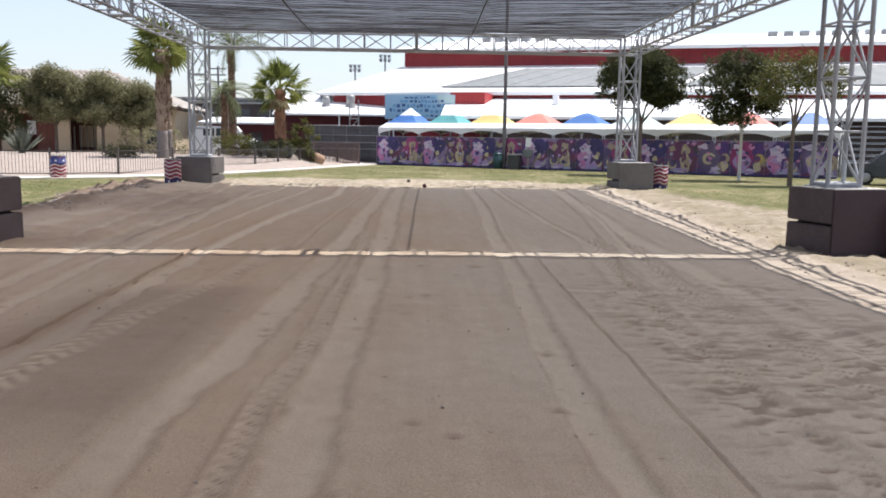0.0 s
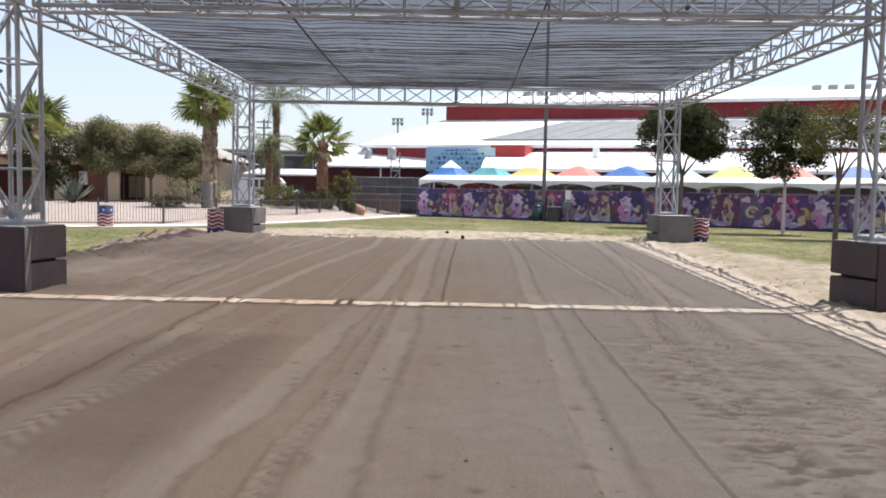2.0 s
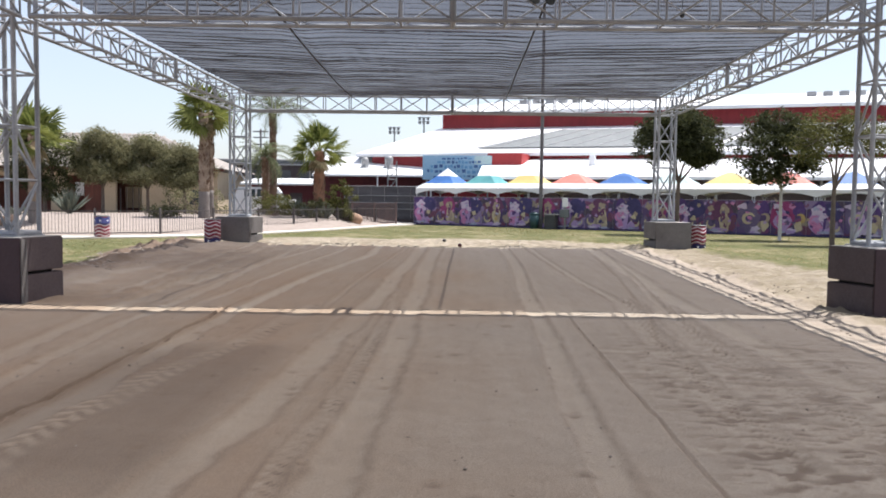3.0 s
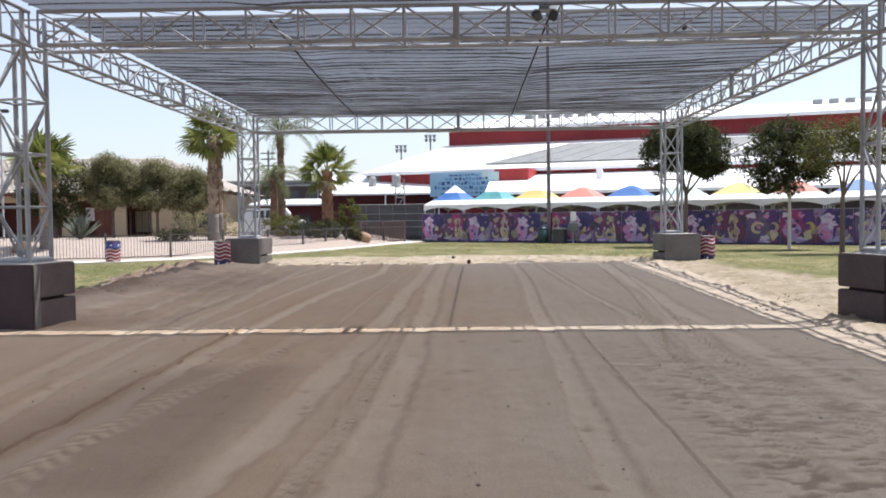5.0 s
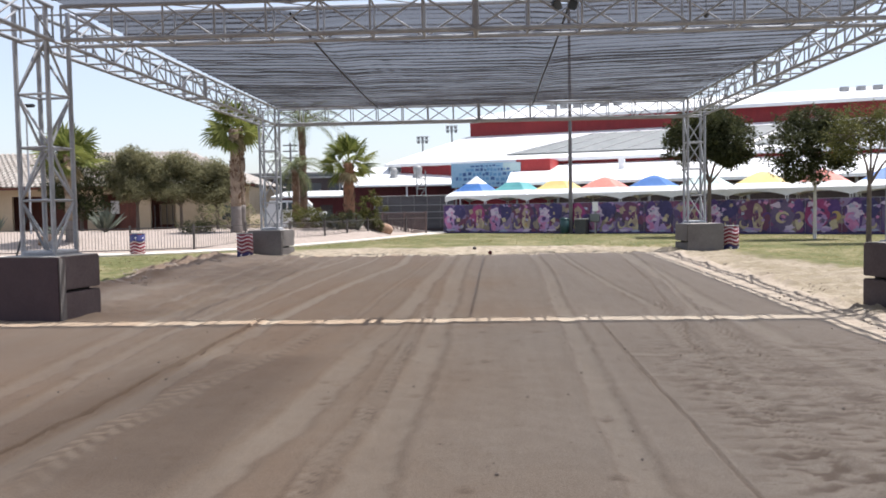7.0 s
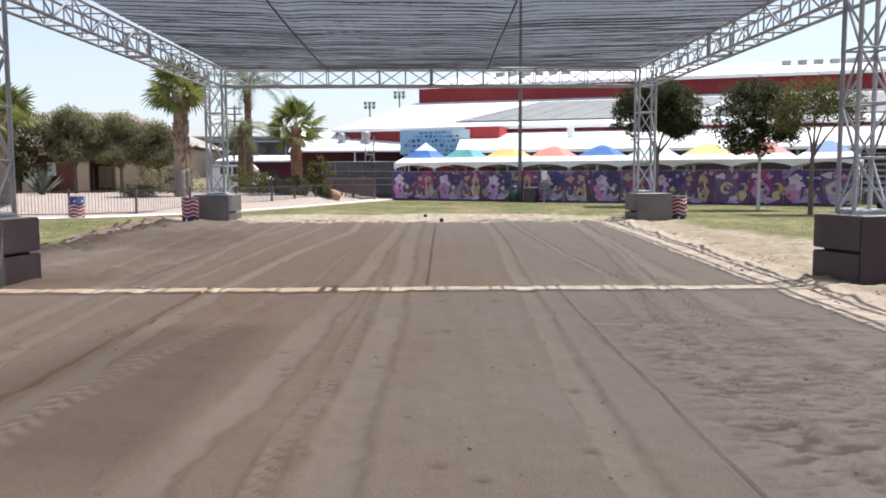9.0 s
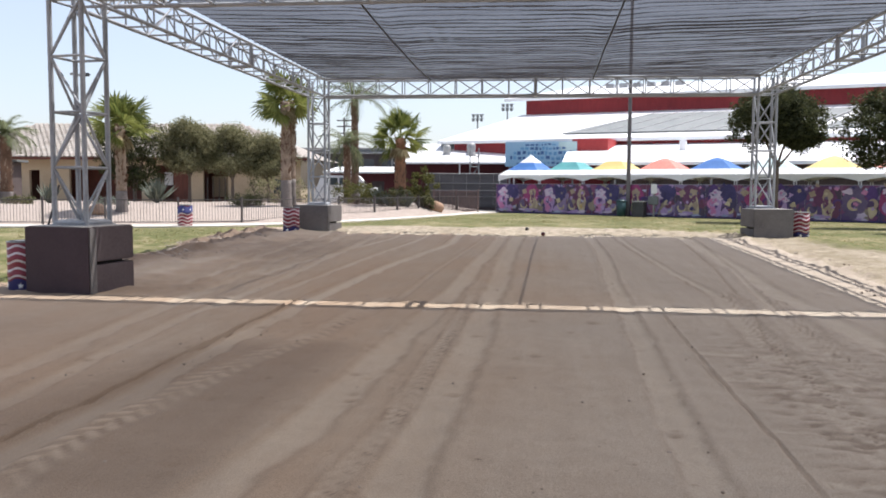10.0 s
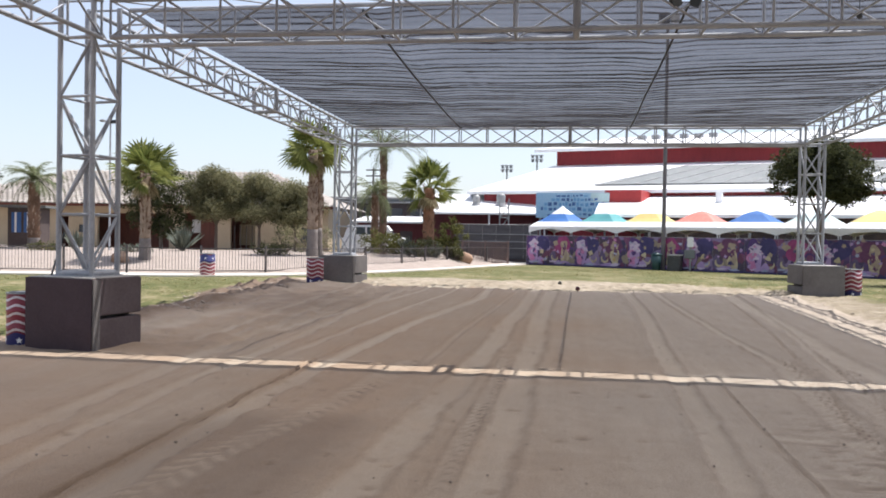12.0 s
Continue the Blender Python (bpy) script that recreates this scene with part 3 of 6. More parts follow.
    band([(3.3, 16), (3.0, 20), (2.85, 29.5)], 0.08, 0.015, 0.6, dark=0.5, y0=15.5)
    band([(4.4, 16), (5.0, 30)], 0.2, 0.02, 0.7)
    for c, w, tilt in ((10.25, 0.12, -0.12), (8.42, 0.07, -0.3), (11.6, 0.16, -0.12), (7.2, 0.14, -0.25)):
        cy = c + (X - 2.1) * tilt + 0.2 * (n1 - 0.5)
        on = np.clip(1.2 - np.abs(Y - cy) / w, 0, 1) * (X > 2.0) * (X < 6.5)
        relief += on * (0.012 * (np.sin(2 * np.pi * (X + 0.6 * (Y - cy)) / 0.2) > 0.3) - 0.012)
        packed = np.maximum(packed, 0.5 * on)
        loose = np.maximum(loose, 0.6 * np.exp(-((np.abs(Y - cy) / w - 1.3) / 0.35) ** 2) * (X > 2.0) * (X < 6.5) * n2)
    rough = np.clip((X - 1.9) / 0.5, 0, 1) * np.clip((13.5 - Y) / 1.5, 0, 1) * np.clip((6.6 - X) / 0.5, 0, 1)
    clot = grid_noise(X * 0.55, Y * 1.5, 0.15, 9)
    relief += rough * 0.011 * (clot - 0.5)
    marks = (np.sin(2 * np.pi * (Y / 0.27 + 1.6 * n1 + 0.5 * n2)) > 0.66) & (np.sin(2 * np.pi * (X / 0.42 + 0.5 * Y + 1.1 * n2 + 0.7 * n1)) > 0.15)
    loose = np.maximum(loose, rough * marks * 0.5 * np.clip(1.8 * n2 - 0.3, 0, 1))
    relief -= rough * marks * 0.009
    fleck = np.clip((0.36 - grid_noise(X * 0.5, Y * 1.3, 0.085, 19)) * 7, 0, 1) * np.clip(2.4 * (n1 - 0.25), 0, 1)
    loose = np.maximum(loose, rough * fleck * 0.9)
    relief -= rough * fleck * 0.012
    dents = random.Random(23)
    for _ in range(60):
        dx, dy, r = dents.uniform(-5.5, 1.4), dents.uniform(5.0, 14.0), dents.uniform(0.022, 0.05)
        spot = np.exp(-(((X - dx) / (1.5 * r)) ** 2 + ((Y - dy) / r) ** 2))
        relief -= 0.022 * spot
        relief += 0.012 * np.exp(-(((X - dx) / (1.5 * r)) ** 2 + ((Y - dy - 1.7 * r) / r) ** 2))
        loose = np.maximum(loose, 0.75 * spot * (0.4 + n3))
    loose = np.maximum(loose, rough * np.clip((0.3 - clot) * 4, 0, 0.6))
    packed = np.maximum(packed, rough * np.clip((n1 - 0.5) * 2.0, 0, 0.5))
    left = np.clip((-1.9 - X) / 0.5, 0, 1) * np.clip((14 - Y) / 2, 0, 1)
    loose = np.maximum(loose, left * np.clip((n1 - 0.25) * 1.5, 0, 0.6))
    far_left = np.clip((-4.6 - X) / 1.6, 0, 1) * np.clip((Y - 14.5) / 2, 0, 1) * np.clip((31 - Y) / 2, 0, 1)
    loose = np.maximum(loose, far_left * np.clip(0.15 + 0.9 * (n1 - 0.3) + 0.5 * (n2 - 0.5), 0, 0.7))
    relief += far_left * (0.08 * (n2 - 0.5) + 0.05 * (n3 - 0.5))
    packed = np.maximum(packed, far_left * np.clip(1.6 * (grid_noise(X * 1.4, Y * 0.35, 0.8, 18) - 0.55), 0, 0.7))
    band([(-3.41, 7.6), (-3.22, 9.6), (-2.79, 12.4), (-2.4, 15.5)], 0.2, 0.012, 0.35, lugs=0.006, dark=0.3, y1=15.5, pitch=0.24)
    relief = relief * (1 - 0.65 * np.exp(-((Y - 15.05) / 0.7) ** 2))
    # loose clods along the arena's edges and heaps of spoil beside the far blocks
    edge_x = 6.85 + 0.25 * np.sin(Y * 1.7) * 0.6 + 0.3 * (n1 - 0.5)
    berm = np.exp(-((X - edge_x) / 0.28) ** 2) * ((Y > 8) & (Y < 31.5))
    relief += berm * (0.03 + 0.13 * n2 * n3)
    lx = -9.25 - 0.05 * np.clip(Y - 17, 0, 14) + 0.25 * np.sin(Y * 0.9) + 0.5 * (n1 - 0.5)
    lb = np.exp(-((X - lx) / 0.48) ** 2) * np.clip((Y - 17) / 2, 0, 1) * np.clip((33 - Y) / 2, 0, 1)
    n4 = grid_noise(X, Y, 0.28, 14)
    relief += lb * (0.03 + 0.04 * n1 + 0.14 * n4 * n2 + 0.1 * n3)
    loose = np.maximum(loose * (1 - 0.7 * lb), np.clip(1.5 * np.exp(-((X - lx + 0.2) / 0.85) ** 2), 0, 1) * np.clip((Y - 16) / 2, 0, 1) * np.clip((33 - Y) / 2, 0, 1) * (0.95 + 0.35 * n3))
    heap = np.exp(-((X + 8.3) ** 2 + (Y - 30.9) ** 2) / 2.2)
    relief += heap * (0.09 + 0.06 * n2)
    sandy = np.clip((X - 6.35 - 0.5 * n1) / 0.5, 0, 1) + np.clip((Y - 30.0 - 0.5 * n1) / 0.7, 0, 1) * (X > -8.5)
    churn = np.clip(sandy, 0, 1) * np.clip((11.5 - X) / 2, 0, 1) * np.clip((37 - Y) / 2, 0, 1)
    relief += churn * (0.08 * (grid_noise(X, Y, 0.9, 12) - 0.5) + 0.08 * (n2 - 0.5) + 0.07 * (n3 - 0.5))
    gx = 8.9 + np.clip(28 - Y, 0, 12) * 0.25 + 0.8 * (n1 - 0.5)
    grass = np.clip((X - gx) / 1.2 + 0.5, 0, 1) * (Y > 14)
    grass = np.maximum(grass, np.clip((Y - np.interp(X, [-9, -6, 3, 6.5, 9, 12], [34.5, 36.4, 36.6, 33.5, 32, 27]) - 1.0 * (n1 - 0.5)) / 2.2 + 0.5, 0, 1))
    grass = np.maximum(grass, np.clip((lx - 0.65 - X) / 0.6 + 0.5, 0, 1) * (Y > 16.4))
    beds = np.clip((Y - walk_y(X) - 1.6) / 0.3, 0, 1) * (X < -2.2)
    grass = grass * (1 - beds)
    tar = np.clip((Y - 57.5) / 0.4, 0, 1) * (X > -12) + np.clip((Y - 62) / 0.4, 0, 1)
    tar = np.clip(tar, 0, 1)
    hump = bed_rise(X, Y)
    relief += hump
    calm = np.clip((X + 30) / 4, 0, 1) * np.clip((30 - X) / 4, 0, 1) * np.clip((62 - Y) / 4, 0, 1) * np.clip((Y + 1) / 1.0, 0, 1)
    Z = Z + relief * np.where(hump > 0, 1, calm)
    warm = np.clip(0.5 - X / 3.2 + 0.7 * (n1 - 0.5), 0, 1) * np.clip(1.25 - Y / 60, 0, 1)
    ny, nx = X.shape
    idx = np.arange(ny * nx).reshape(ny, nx)
    quads = np.stack([idx[:-1, :-1], idx[:-1, 1:], idx[1:, 1:], idx[1:, :-1]], -1).reshape(-1, 4)
    me = bpy.data.meshes.new("ground")
    me.from_pydata(np.stack([X, Y, Z], -1).reshape(-1, 3).tolist(), [], quads.tolist())
    for name, arr in (("packed", packed * arena), ("loose", loose), ("sand", np.clip(sandy, 0, 1) * (0.72 + 0.35 * n1)), ("grass", grass), ("gravel", np.clip(beds, 0, 1)), ("tar", tar), ("warm", warm), ("dry", np.clip((X - 6.6) / 1.2, 0, 1))):
        at = me.attributes.new(name, "FLOAT", "POINT")
        at.data.foreach_set("value", arr.astype(np.float32).ravel())
    me.polygons.foreach_set("use_smooth", np.ones(len(quads), bool))
    me.materials.append(M["earth"])
    tagged(new("ground", me), "raked brown dirt arena with tyre ruts, sand margins and patchy lawn", "ground", kind="structure")


build_ground()

# ---- shade structure ----
HALF, NEAR_Y, SPAN = 7.925, 16.0, 15.85
LOW, TOP, SEC = 5.18, 5.79, 0.305
BEAM_LABEL = "galvanised steel box truss beam carrying the shade cloth"


def truss_beam(a, b, bays=16):
    """A box truss between two points on the plan, with zigzag sides and a bolted joint at mid-span."""
    a, b = Vector((*a, 0)), Vector((*b, 0))
    d = b - a
    turn = math.degrees(math.atan2(d.y, d.x))
    ob = thing("truss_beam", (a.x, a.y, LOW), turn, BEAM_LABEL, "truss", "beams of the shade structure")
    n, h = d.length, TOP - LOW
    for y in (-SEC, SEC):
        for z in (0, h):
            bar(ob, "chord", (0, y, z), (n, y, z), 0.042, M["steel"])
    for k in range(bays + 1):
        x = n * k / bays
        mid = k == bays // 2
        for s in (-1, 1):
            bar(ob, "upright", (x, s * SEC, 0), (x, s * SEC, h), 0.06 if mid else 0.021, M["steel"])
        for z in (0, h):
            bar(ob, "crossbar", (x, -SEC, z), (x, SEC, z), 0.05 if mid else 0.021, M["steel"])
        if k < bays:
            x2 = n * (k + 1) / bays
            for s in (-1, 1):
                up = (k % 2 == 0) == (s < 0)
                bar(ob, "diagonal", (x, s * SEC, 0 if up else h), (x2, s * SEC, h if up else 0), 0.02, M["steel"])
            if k % 2 == 0:
                bar(ob, "diagonal", (x, -SEC, h), (x2, SEC, h), 0.013, M["steel"])
    return ob


def truss_column(x, y, foot, turn=0.0, half=SEC):
    ob = thing("truss_column", (x, y, foot), turn, "square galvanised steel truss column on a concrete block", "truss column", "columns of the shade structure")
    h = TOP - foot
    for sx in (-1, 1):
        for sy in (-1, 1):
            bar(ob, "leg", (sx * half, sy * half, 0), (sx * half, sy * half, h), 0.045, M["steel"])
    zs = [0.05] + [0.05 + (LOW - foot - 0.05) * k / 4 for k in range(1, 5)]
    faces = [((-1, -1), (1, -1)), ((1, -1), (1, 1)), ((1, 1), (-1, 1)), ((-1, 1), (-1, -1))]
    for k, z in enumerate(zs):
        for (ax, ay), (bx, by) in faces:
            bar(ob, "crossbar", (ax * half, ay * half, z), (bx * half, by * half, z), 0.045 if k == 0 else 0.024, M["steel"])
    for k in range(4):
        for q, ((ax, ay), (bx, by)) in enumerate(faces):
            z0, z1 = (zs[k], zs[k + 1]) if (k + q) % 2 else (zs[k + 1], zs[k])
            bar(ob, "diagonal", (ax * half, ay * half, z0), (bx * half, by * half, z1), 0.025, M["steel"])
    part("base_plate", box((-0.4, -0.4, -0.005), (0.4, 0.4, 0.02), 0.004), M["steel"], ob)
    return ob


def ballast_block(x, y, turn, top, w=1.34, d=1.2, h=1.2, flip=1):
    """Two stacked concrete blocks with a slot between them and a pale arris."""
    ob = thing("ballast_block", (x, y, top - h), turn, "two stacked dark grey concrete ballast blocks under a truss column", "concrete block", "ballast blocks")
    for name, z0, z1 in (("lower_block", 0, h * 0.44), ("upper_block", h * 0.485, h - 0.012)):
        bm = box((-w / 2, -d / 2, z0), (w / 2, d / 2, z1), 0.02)
        part(name, bm, M["block_grey" if y > 20 else "block"], ob)
    part("spacer", box((-w / 2 + 0.18, -d / 2 + 0.1, h * 0.42), (w / 2 - 0.18, d / 2 - 0.1, h * 0.5)), M["void"], ob)
    # near fronts take a darker plum copy: their shade is in the colour
    part("front_panel", box((-w / 2 + 0.004, -d / 2 - 0.02, 0.01), (w / 2 - 0.004, -d / 2 - 0.003, h - 0.016), 0.005), M["block_grey" if y > 20 else "block_front_shade"], ob)
    part("cap", box((-w / 2 + 0.03, -d / 2 + 0.03, h - 0.02), (w / 2 - 0.03, d / 2 - 0.03, h), 0.006), M["block_top"], ob, "dusty pale cap")
    if flip > 0:
        part("corner_strip", box((w / 2 - 0.01, -d / 2 + 0.005, 0.02), (w / 2 + 0.012, -d / 2 + 0.17, h - 0.03), 0.004), M["block_grey"], ob, "pale corner strip")
    return ob


for cx, cy, turn, top, fl in ((-8.12, 15.85, -10, 1.215, 1), (7.86, 15.78, 14, 1.215, -1), (-7.93, 31.75, -12, 1.235, 1), (7.93, 31.2, 8, 1.235, -1), (-8.0, 0.0, 0, 1.2, 1), (8.0, 0.0, 0, 1.2, -1)):
    ballast_block(cx, cy, turn, top, flip=fl)
for cx, cy, turn, half in ((-HALF - 0.2, NEAR_Y - 0.06, -8, 0.325), (HALF - 0.06, NEAR_Y, 0, SEC), (-HALF, NEAR_Y + SPAN, 0, SEC), (HALF, NEAR_Y + SPAN, 0, SEC), (-HALF, NEAR_Y - SPAN, 0, SEC), (HALF, NEAR_Y - SPAN, 0, SEC)):
    truss_column(cx, cy, 1.235 if cy > 20 else 1.215, turn, half)
IN = HALF - SEC
for y in (NEAR_Y - SPAN, NEAR_Y, NEAR_Y + SPAN):
    truss_beam((-IN, y), (IN, y))
for x in (-HALF, HALF):
    shift = -0.16 if x < 0 else -0.06
    truss_beam((x + shift, NEAR_Y + SEC), (x, NEAR_Y + SPAN - SEC))
    truss_beam((x + shift, NEAR_Y - SPAN + SEC), (x + shift, NEAR_Y - SEC))


def shade_sheet(y0, y1, seed):
    """Slack shade cloth hung in shallow swags, with a narrow gathered fold along each rope."""
    nx, ny = 44, 1900
    rr = random.Random(seed)
    x = np.linspace(-IN + 0.03, IN - 0.03, nx)
    y = np.linspace(y0, y1, ny)
    X, Y = np.meshgrid(x, y)
    u, v = (X + IN) / (2 * IN), (Y - y0) / (y1 - y0)
    ropes = [y0]
    while ropes[-1] < y1:
        ropes.append(ropes[-1] + rr.uniform(0.3, 0.52))
    ropes = np.array(ropes)
    Yw = Y + 0.16 * (grid_noise(X, Y, 5.0, seed) - 0.5) + 0.05 * (grid_noise(X, Y, 1.6, seed + 5) - 0.5)
    k = np.clip(np.searchsorted(ropes, Yw) - 1, 0, len(ropes) - 2)
    wide = ropes[k + 1] - ropes[k]
    t = np.clip((Yw - ropes[k]) / wide, 0, 1)
    slack = 0.35 + 1.1 * grid_noise(X * 0.35 + 7.0 * k, Y * 0, 1.0, seed + 2)
    Z = TOP + 0.055 - 0.16 * np.sin(np.pi * u) * np.sin(np.pi * v)
    edge = np.clip(np.minimum(u, 1 - u) * 25, 0.2, 1)
    Z -= edge * slack * 0.055 * np.sin(np.pi * t)
    Z += edge * 0.03 * (grid_noise(X * 0.2, Y, 0.16, seed + 1) - 0.5)
    near_rope = np.minimum(t, 1 - t) * wide
    fold = np.clip(1 - near_rope / 0.02, 0, 1)
    Z -= fold * 0.062 * np.clip(grid_noise(X * 0.3 + 5.3 * k, Y * 0, 1.0, seed + 3) + 0.25 * (grid_noise(X + 3.1 * k, Y * 0, 0.5, seed + 4) - 0.3), 0.04, 1.0)
    for sx in (-3.4, 1.75):
        Z -= 0.05 * np.exp(-((X - sx) / 0.4) ** 2)
    idx = np.arange(nx * ny).reshape(ny, nx)
    quads = np.stack([idx[:-1, :-1], idx[:-1, 1:], idx[1:, 1:], idx[1:, :-1]], -1).reshape(-1, 4)
    me = bpy.data.meshes.new("shade_sheet")
    me.from_pydata(np.stack([X, Y, Z], -1).reshape(-1, 3).tolist(), [], quads.tolist())
    me.polygons.foreach_set("use_smooth", np.ones(len(quads), bool))
    me.materials.append(M["cloth"])
    ob = tagged(new("shade_sheet", me), "dark grey pleated mesh shade cloth stretched between truss beams", "shade cloth", "shade cloths")
    return ob


sheet = shade_sheet(NEAR_Y + SEC + 0.2, NEAR_Y + SPAN - SEC - 0.03, 31)
near_sheet = shade_sheet(NEAR_Y - SPAN + SEC + 0.04, NEAR_Y - SEC + 0.14, 41)
for k in range(34):
    tx = -IN + 0.3 + (2 * IN - 0.6) * k / 33
    bar(sheet, "tie", (tx, NEAR_Y + SEC, TOP + 0.03), (tx + 0.05 * (-1) ** k, NEAR_Y + SEC + 0.22, TOP + 0.02), 0.012, M["strap"])
for line in ([(-3.5, 16.33), (-3.54, 24.0), (-3.72, 31.5)], [(1.74, 16.33), (1.78, 24.0), (1.98, 31.5)]):
    cu = bpy.data.curves.new("support_cable", "CURVE")
    cu.dimensions, cu.bevel_depth, cu.bevel_resolution = "3D", 0.021, 2
    sp = cu.splines.new("POLY")
    pts = [(float(np.interp(y, [b for _, b in line], [a for a, _ in line])), y, TOP - 0.09 - 0.17 * math.sin((y - 16.3) / 15.2 * math.pi)) for y in np.linspace(16.33, 31.5, 30)]
    sp.points.add(len(pts) - 1)
    for q, c in zip(sp.points, pts):
        q.co = (*c, 1)
    cu.materials.append(M["strap"])
    tagged(new("support_cable", cu), "black cable carrying the sagging shade cloth", "cable", "cables under the shade cloth")

flood = thing("floodlight", (1.6, NEAR_Y - SEC, TOP - 0.06), 0, "twin dark floodlight clamped to a truss beam", "floodlight")
part("bracket", box((-0.2, -0.02, -0.09), (0.2, 0.02, -0.05), 0.006), M["grey_metal"], flood)
for fx, tilt in ((-0.15, -24), (0.15, 18)):
    head = part("lamp_head", box((-0.08, -0.07, -0.1), (0.08, 0.08, 0.08), 0.025), M["dark_metal"], flood)
    head.matrix_basis = pose(fx, 0.02, -0.15, 28, tilt, 0)
    part("glass_front", box((-0.065, -0.078, -0.085), (0.065, -0.068, 0.065), 0.003), M["glass"], head)
weight = thing("hanging_weight", (4.25, NEAR_Y + SEC, TOP), 0, "small black weight hanging from the truss on a wire", "weight")
bar(weight, "wire", (0, 0, -0.02), (0, 0, -0.3), 0.006, M["strap"])
bob = lathe([(0.012, -0.28), (0.04, -0.31), (0.045, -0.37), (0.015, -0.4)], 12)
bob.normal_update()
part("bob", bob, M["dark_metal"], weight)

street = thing("street_lamp", (-24.6, 45.0, 0.4), 0, "slim grey street lamp with a flat dark head", "street lamp")
part("pole", tube((0, 0, -0.2), (0, 0, 7.4), 0.06, 0.045, 10), M["steel"], street)
part("arm", tube((0, 0, 7.38), (-0.4, 0, 7.52), 0.04, 0.03, 8), M["steel"], street)
part("lamp_head", box((-0.1, -0.16, 7.38), (0.5, 0.16, 7.56), 0.07), M["dark_metal"], street)
part("lamp_head", box((-0.62, -0.14, 7.46), (-0.28, 0.14, 7.58), 0.05), M["grey_metal"], street)

rod = thing("steel_rod", (-8.68, 15.75, 1.21), 0, "thin dark rod leaning on the truss column", "rod")
bar(rod, "shaft", (0, 0, 0), (0.2, 0.05, 0.72), 0.018, M["dark_metal"])

# ---- barrels ----
def flag_barrel(x, y, z, turn, kind):
    ob = thing("flag_barrel", (x, y, z), turn, "steel drum bin wrapped in red, white and blue stars and stripes" if kind != "wrap_c" else "steel drum bin wrapped in wavy red and white stripes", "barrel", "flag-wrapped barrels")
    r = 0.29
    part("shell", lathe([(r - 0.015, 0.0), (r, 0.012), (r, 0.28), (r + 0.012, 0.295), (r, 0.31), (r, 0.57), (r + 0.012, 0.585), (r, 0.6), (r, 0.86), (r - 0.01, 0.87)], 28), M["wrap_a" if kind == "wrap_a" else "wrap_b"], ob)
    part("rim", lathe([(r - 0.03, 0.865), (r + 0.012, 0.868), (r + 0.014, 0.885), (r - 0.03, 0.888)], 28), M["grey_metal"], ob, "grey steel rim")
    part("liner", lathe([(r - 0.06, 0.83), (r - 0.035, 0.893), (r - 0.05, 0.9), (r - 0.09, 0.84)], 20), M["dark_metal"], ob)
    for k in range(6):
        a = 2 * math.pi * k / 6 + 0.3
        zc = 0.7 if kind == "wrap_a" else 0.1
        bm = bmesh.new()
        vs = []
        for q in range(10):
            rr = 0.062 if q % 2 == 0 else 0.026
            th = math.pi / 2 + q * math.pi / 5
            s = rr * math.cos(th) / (r + 0.004)
            vs.append(bm.verts.new(((r + 0.005) * math.cos(a + s), (r + 0.005) * math.sin(a + s), zc + rr * math.sin(th))))
        bm.faces.new(vs)
        part("star", bm, M["white"], ob)
    return ob


flag_barrel(-14.05, 34.0, 0.25, 20, "wrap_a")
flag_barrel(-8.62, 30.6, 0.27, 60, "wrap_b")
flag_barrel(9.1, 31.35, 0.24, 0, "wrap_b")
flag_barrel(-9.15, 15.75, 0.03, 30, "wrap_b")
flag_barrel(8.9, 15.2, 0.03, 80, "wrap_b")

# ---- balls ----
for name, x, y, r, mt, lab in (("ball", 0.33, 30.55, 0.075, "ball", "dark red ball resting on the dirt"), ("ball", -0.26, 33.7, 0.075, "black_ball", "dark ball resting on pale sand")):
    bm = bmesh.new()
    bmesh.ops.create_uvsphere(bm, u_segments=20, v_segments=12, radius=r)
    for f in bm.faces:
        f.smooth = True
    ob = part(name, bm, M[mt])
    ob.location = (x, y, float(rise(y)) + r - 0.005)
    tagged(ob, lab, "ball", "balls on the ground")

# ---- paved walk ----
def ribbon(line, width, z0, name, mt, label, cat, thick=0.06):
    bm = bmesh.new()
    pts = []
    for (ax, ay), (bx, by) in zip(line, line[1:]):
        n = max(2, int(math.hypot(bx - ax, by - ay) / 0.8))
        pts += [(ax + (bx - ax) * k / n, ay + (by - ay) * k / n) for k in range(n)]
    pts.append(line[-1])
    for _ in range(3):
        pts = [pts[0]] + [((a[0] + 2 * b[0] + c[0]) / 4, (a[1] + 2 * b[1] + c[1]) / 4) for a, b, c in zip(pts, pts[1:], pts[2:])] + [pts[-1]]
    rows = []
    for k, (x, y) in enumerate(pts):
        a, b = pts[max(0, k - 1)], pts[min(len(pts) - 1, k + 1)]
        d = Vector((b[0] - a[0], b[1] - a[1])).normalized()
        n = Vector((-d.y, d.x))
        z = float(rise(y)) + z0
        rows.append([bm.verts.new((x, y, z - thick)), bm.verts.new((x, y, z)), bm.verts.new((x + n.x * width, y + n.y * width, z)), bm.verts.new((x + n.x * width, y + n.y * width, z - thick))])
    for a, b in zip(rows, rows[1:]):
        for k in range(3):
            bm.faces.new((a[k], b[k], b[k + 1], a[k + 1]))
    return tagged(part(name, bm, M[mt]), label, cat, kind="structure"), pts


walkway, walk_pts = ribbon(WALK_EDGE, 1.5, 0.05, "pavement", "concrete", "pale concrete footpath curving past the lawn", "footpath")


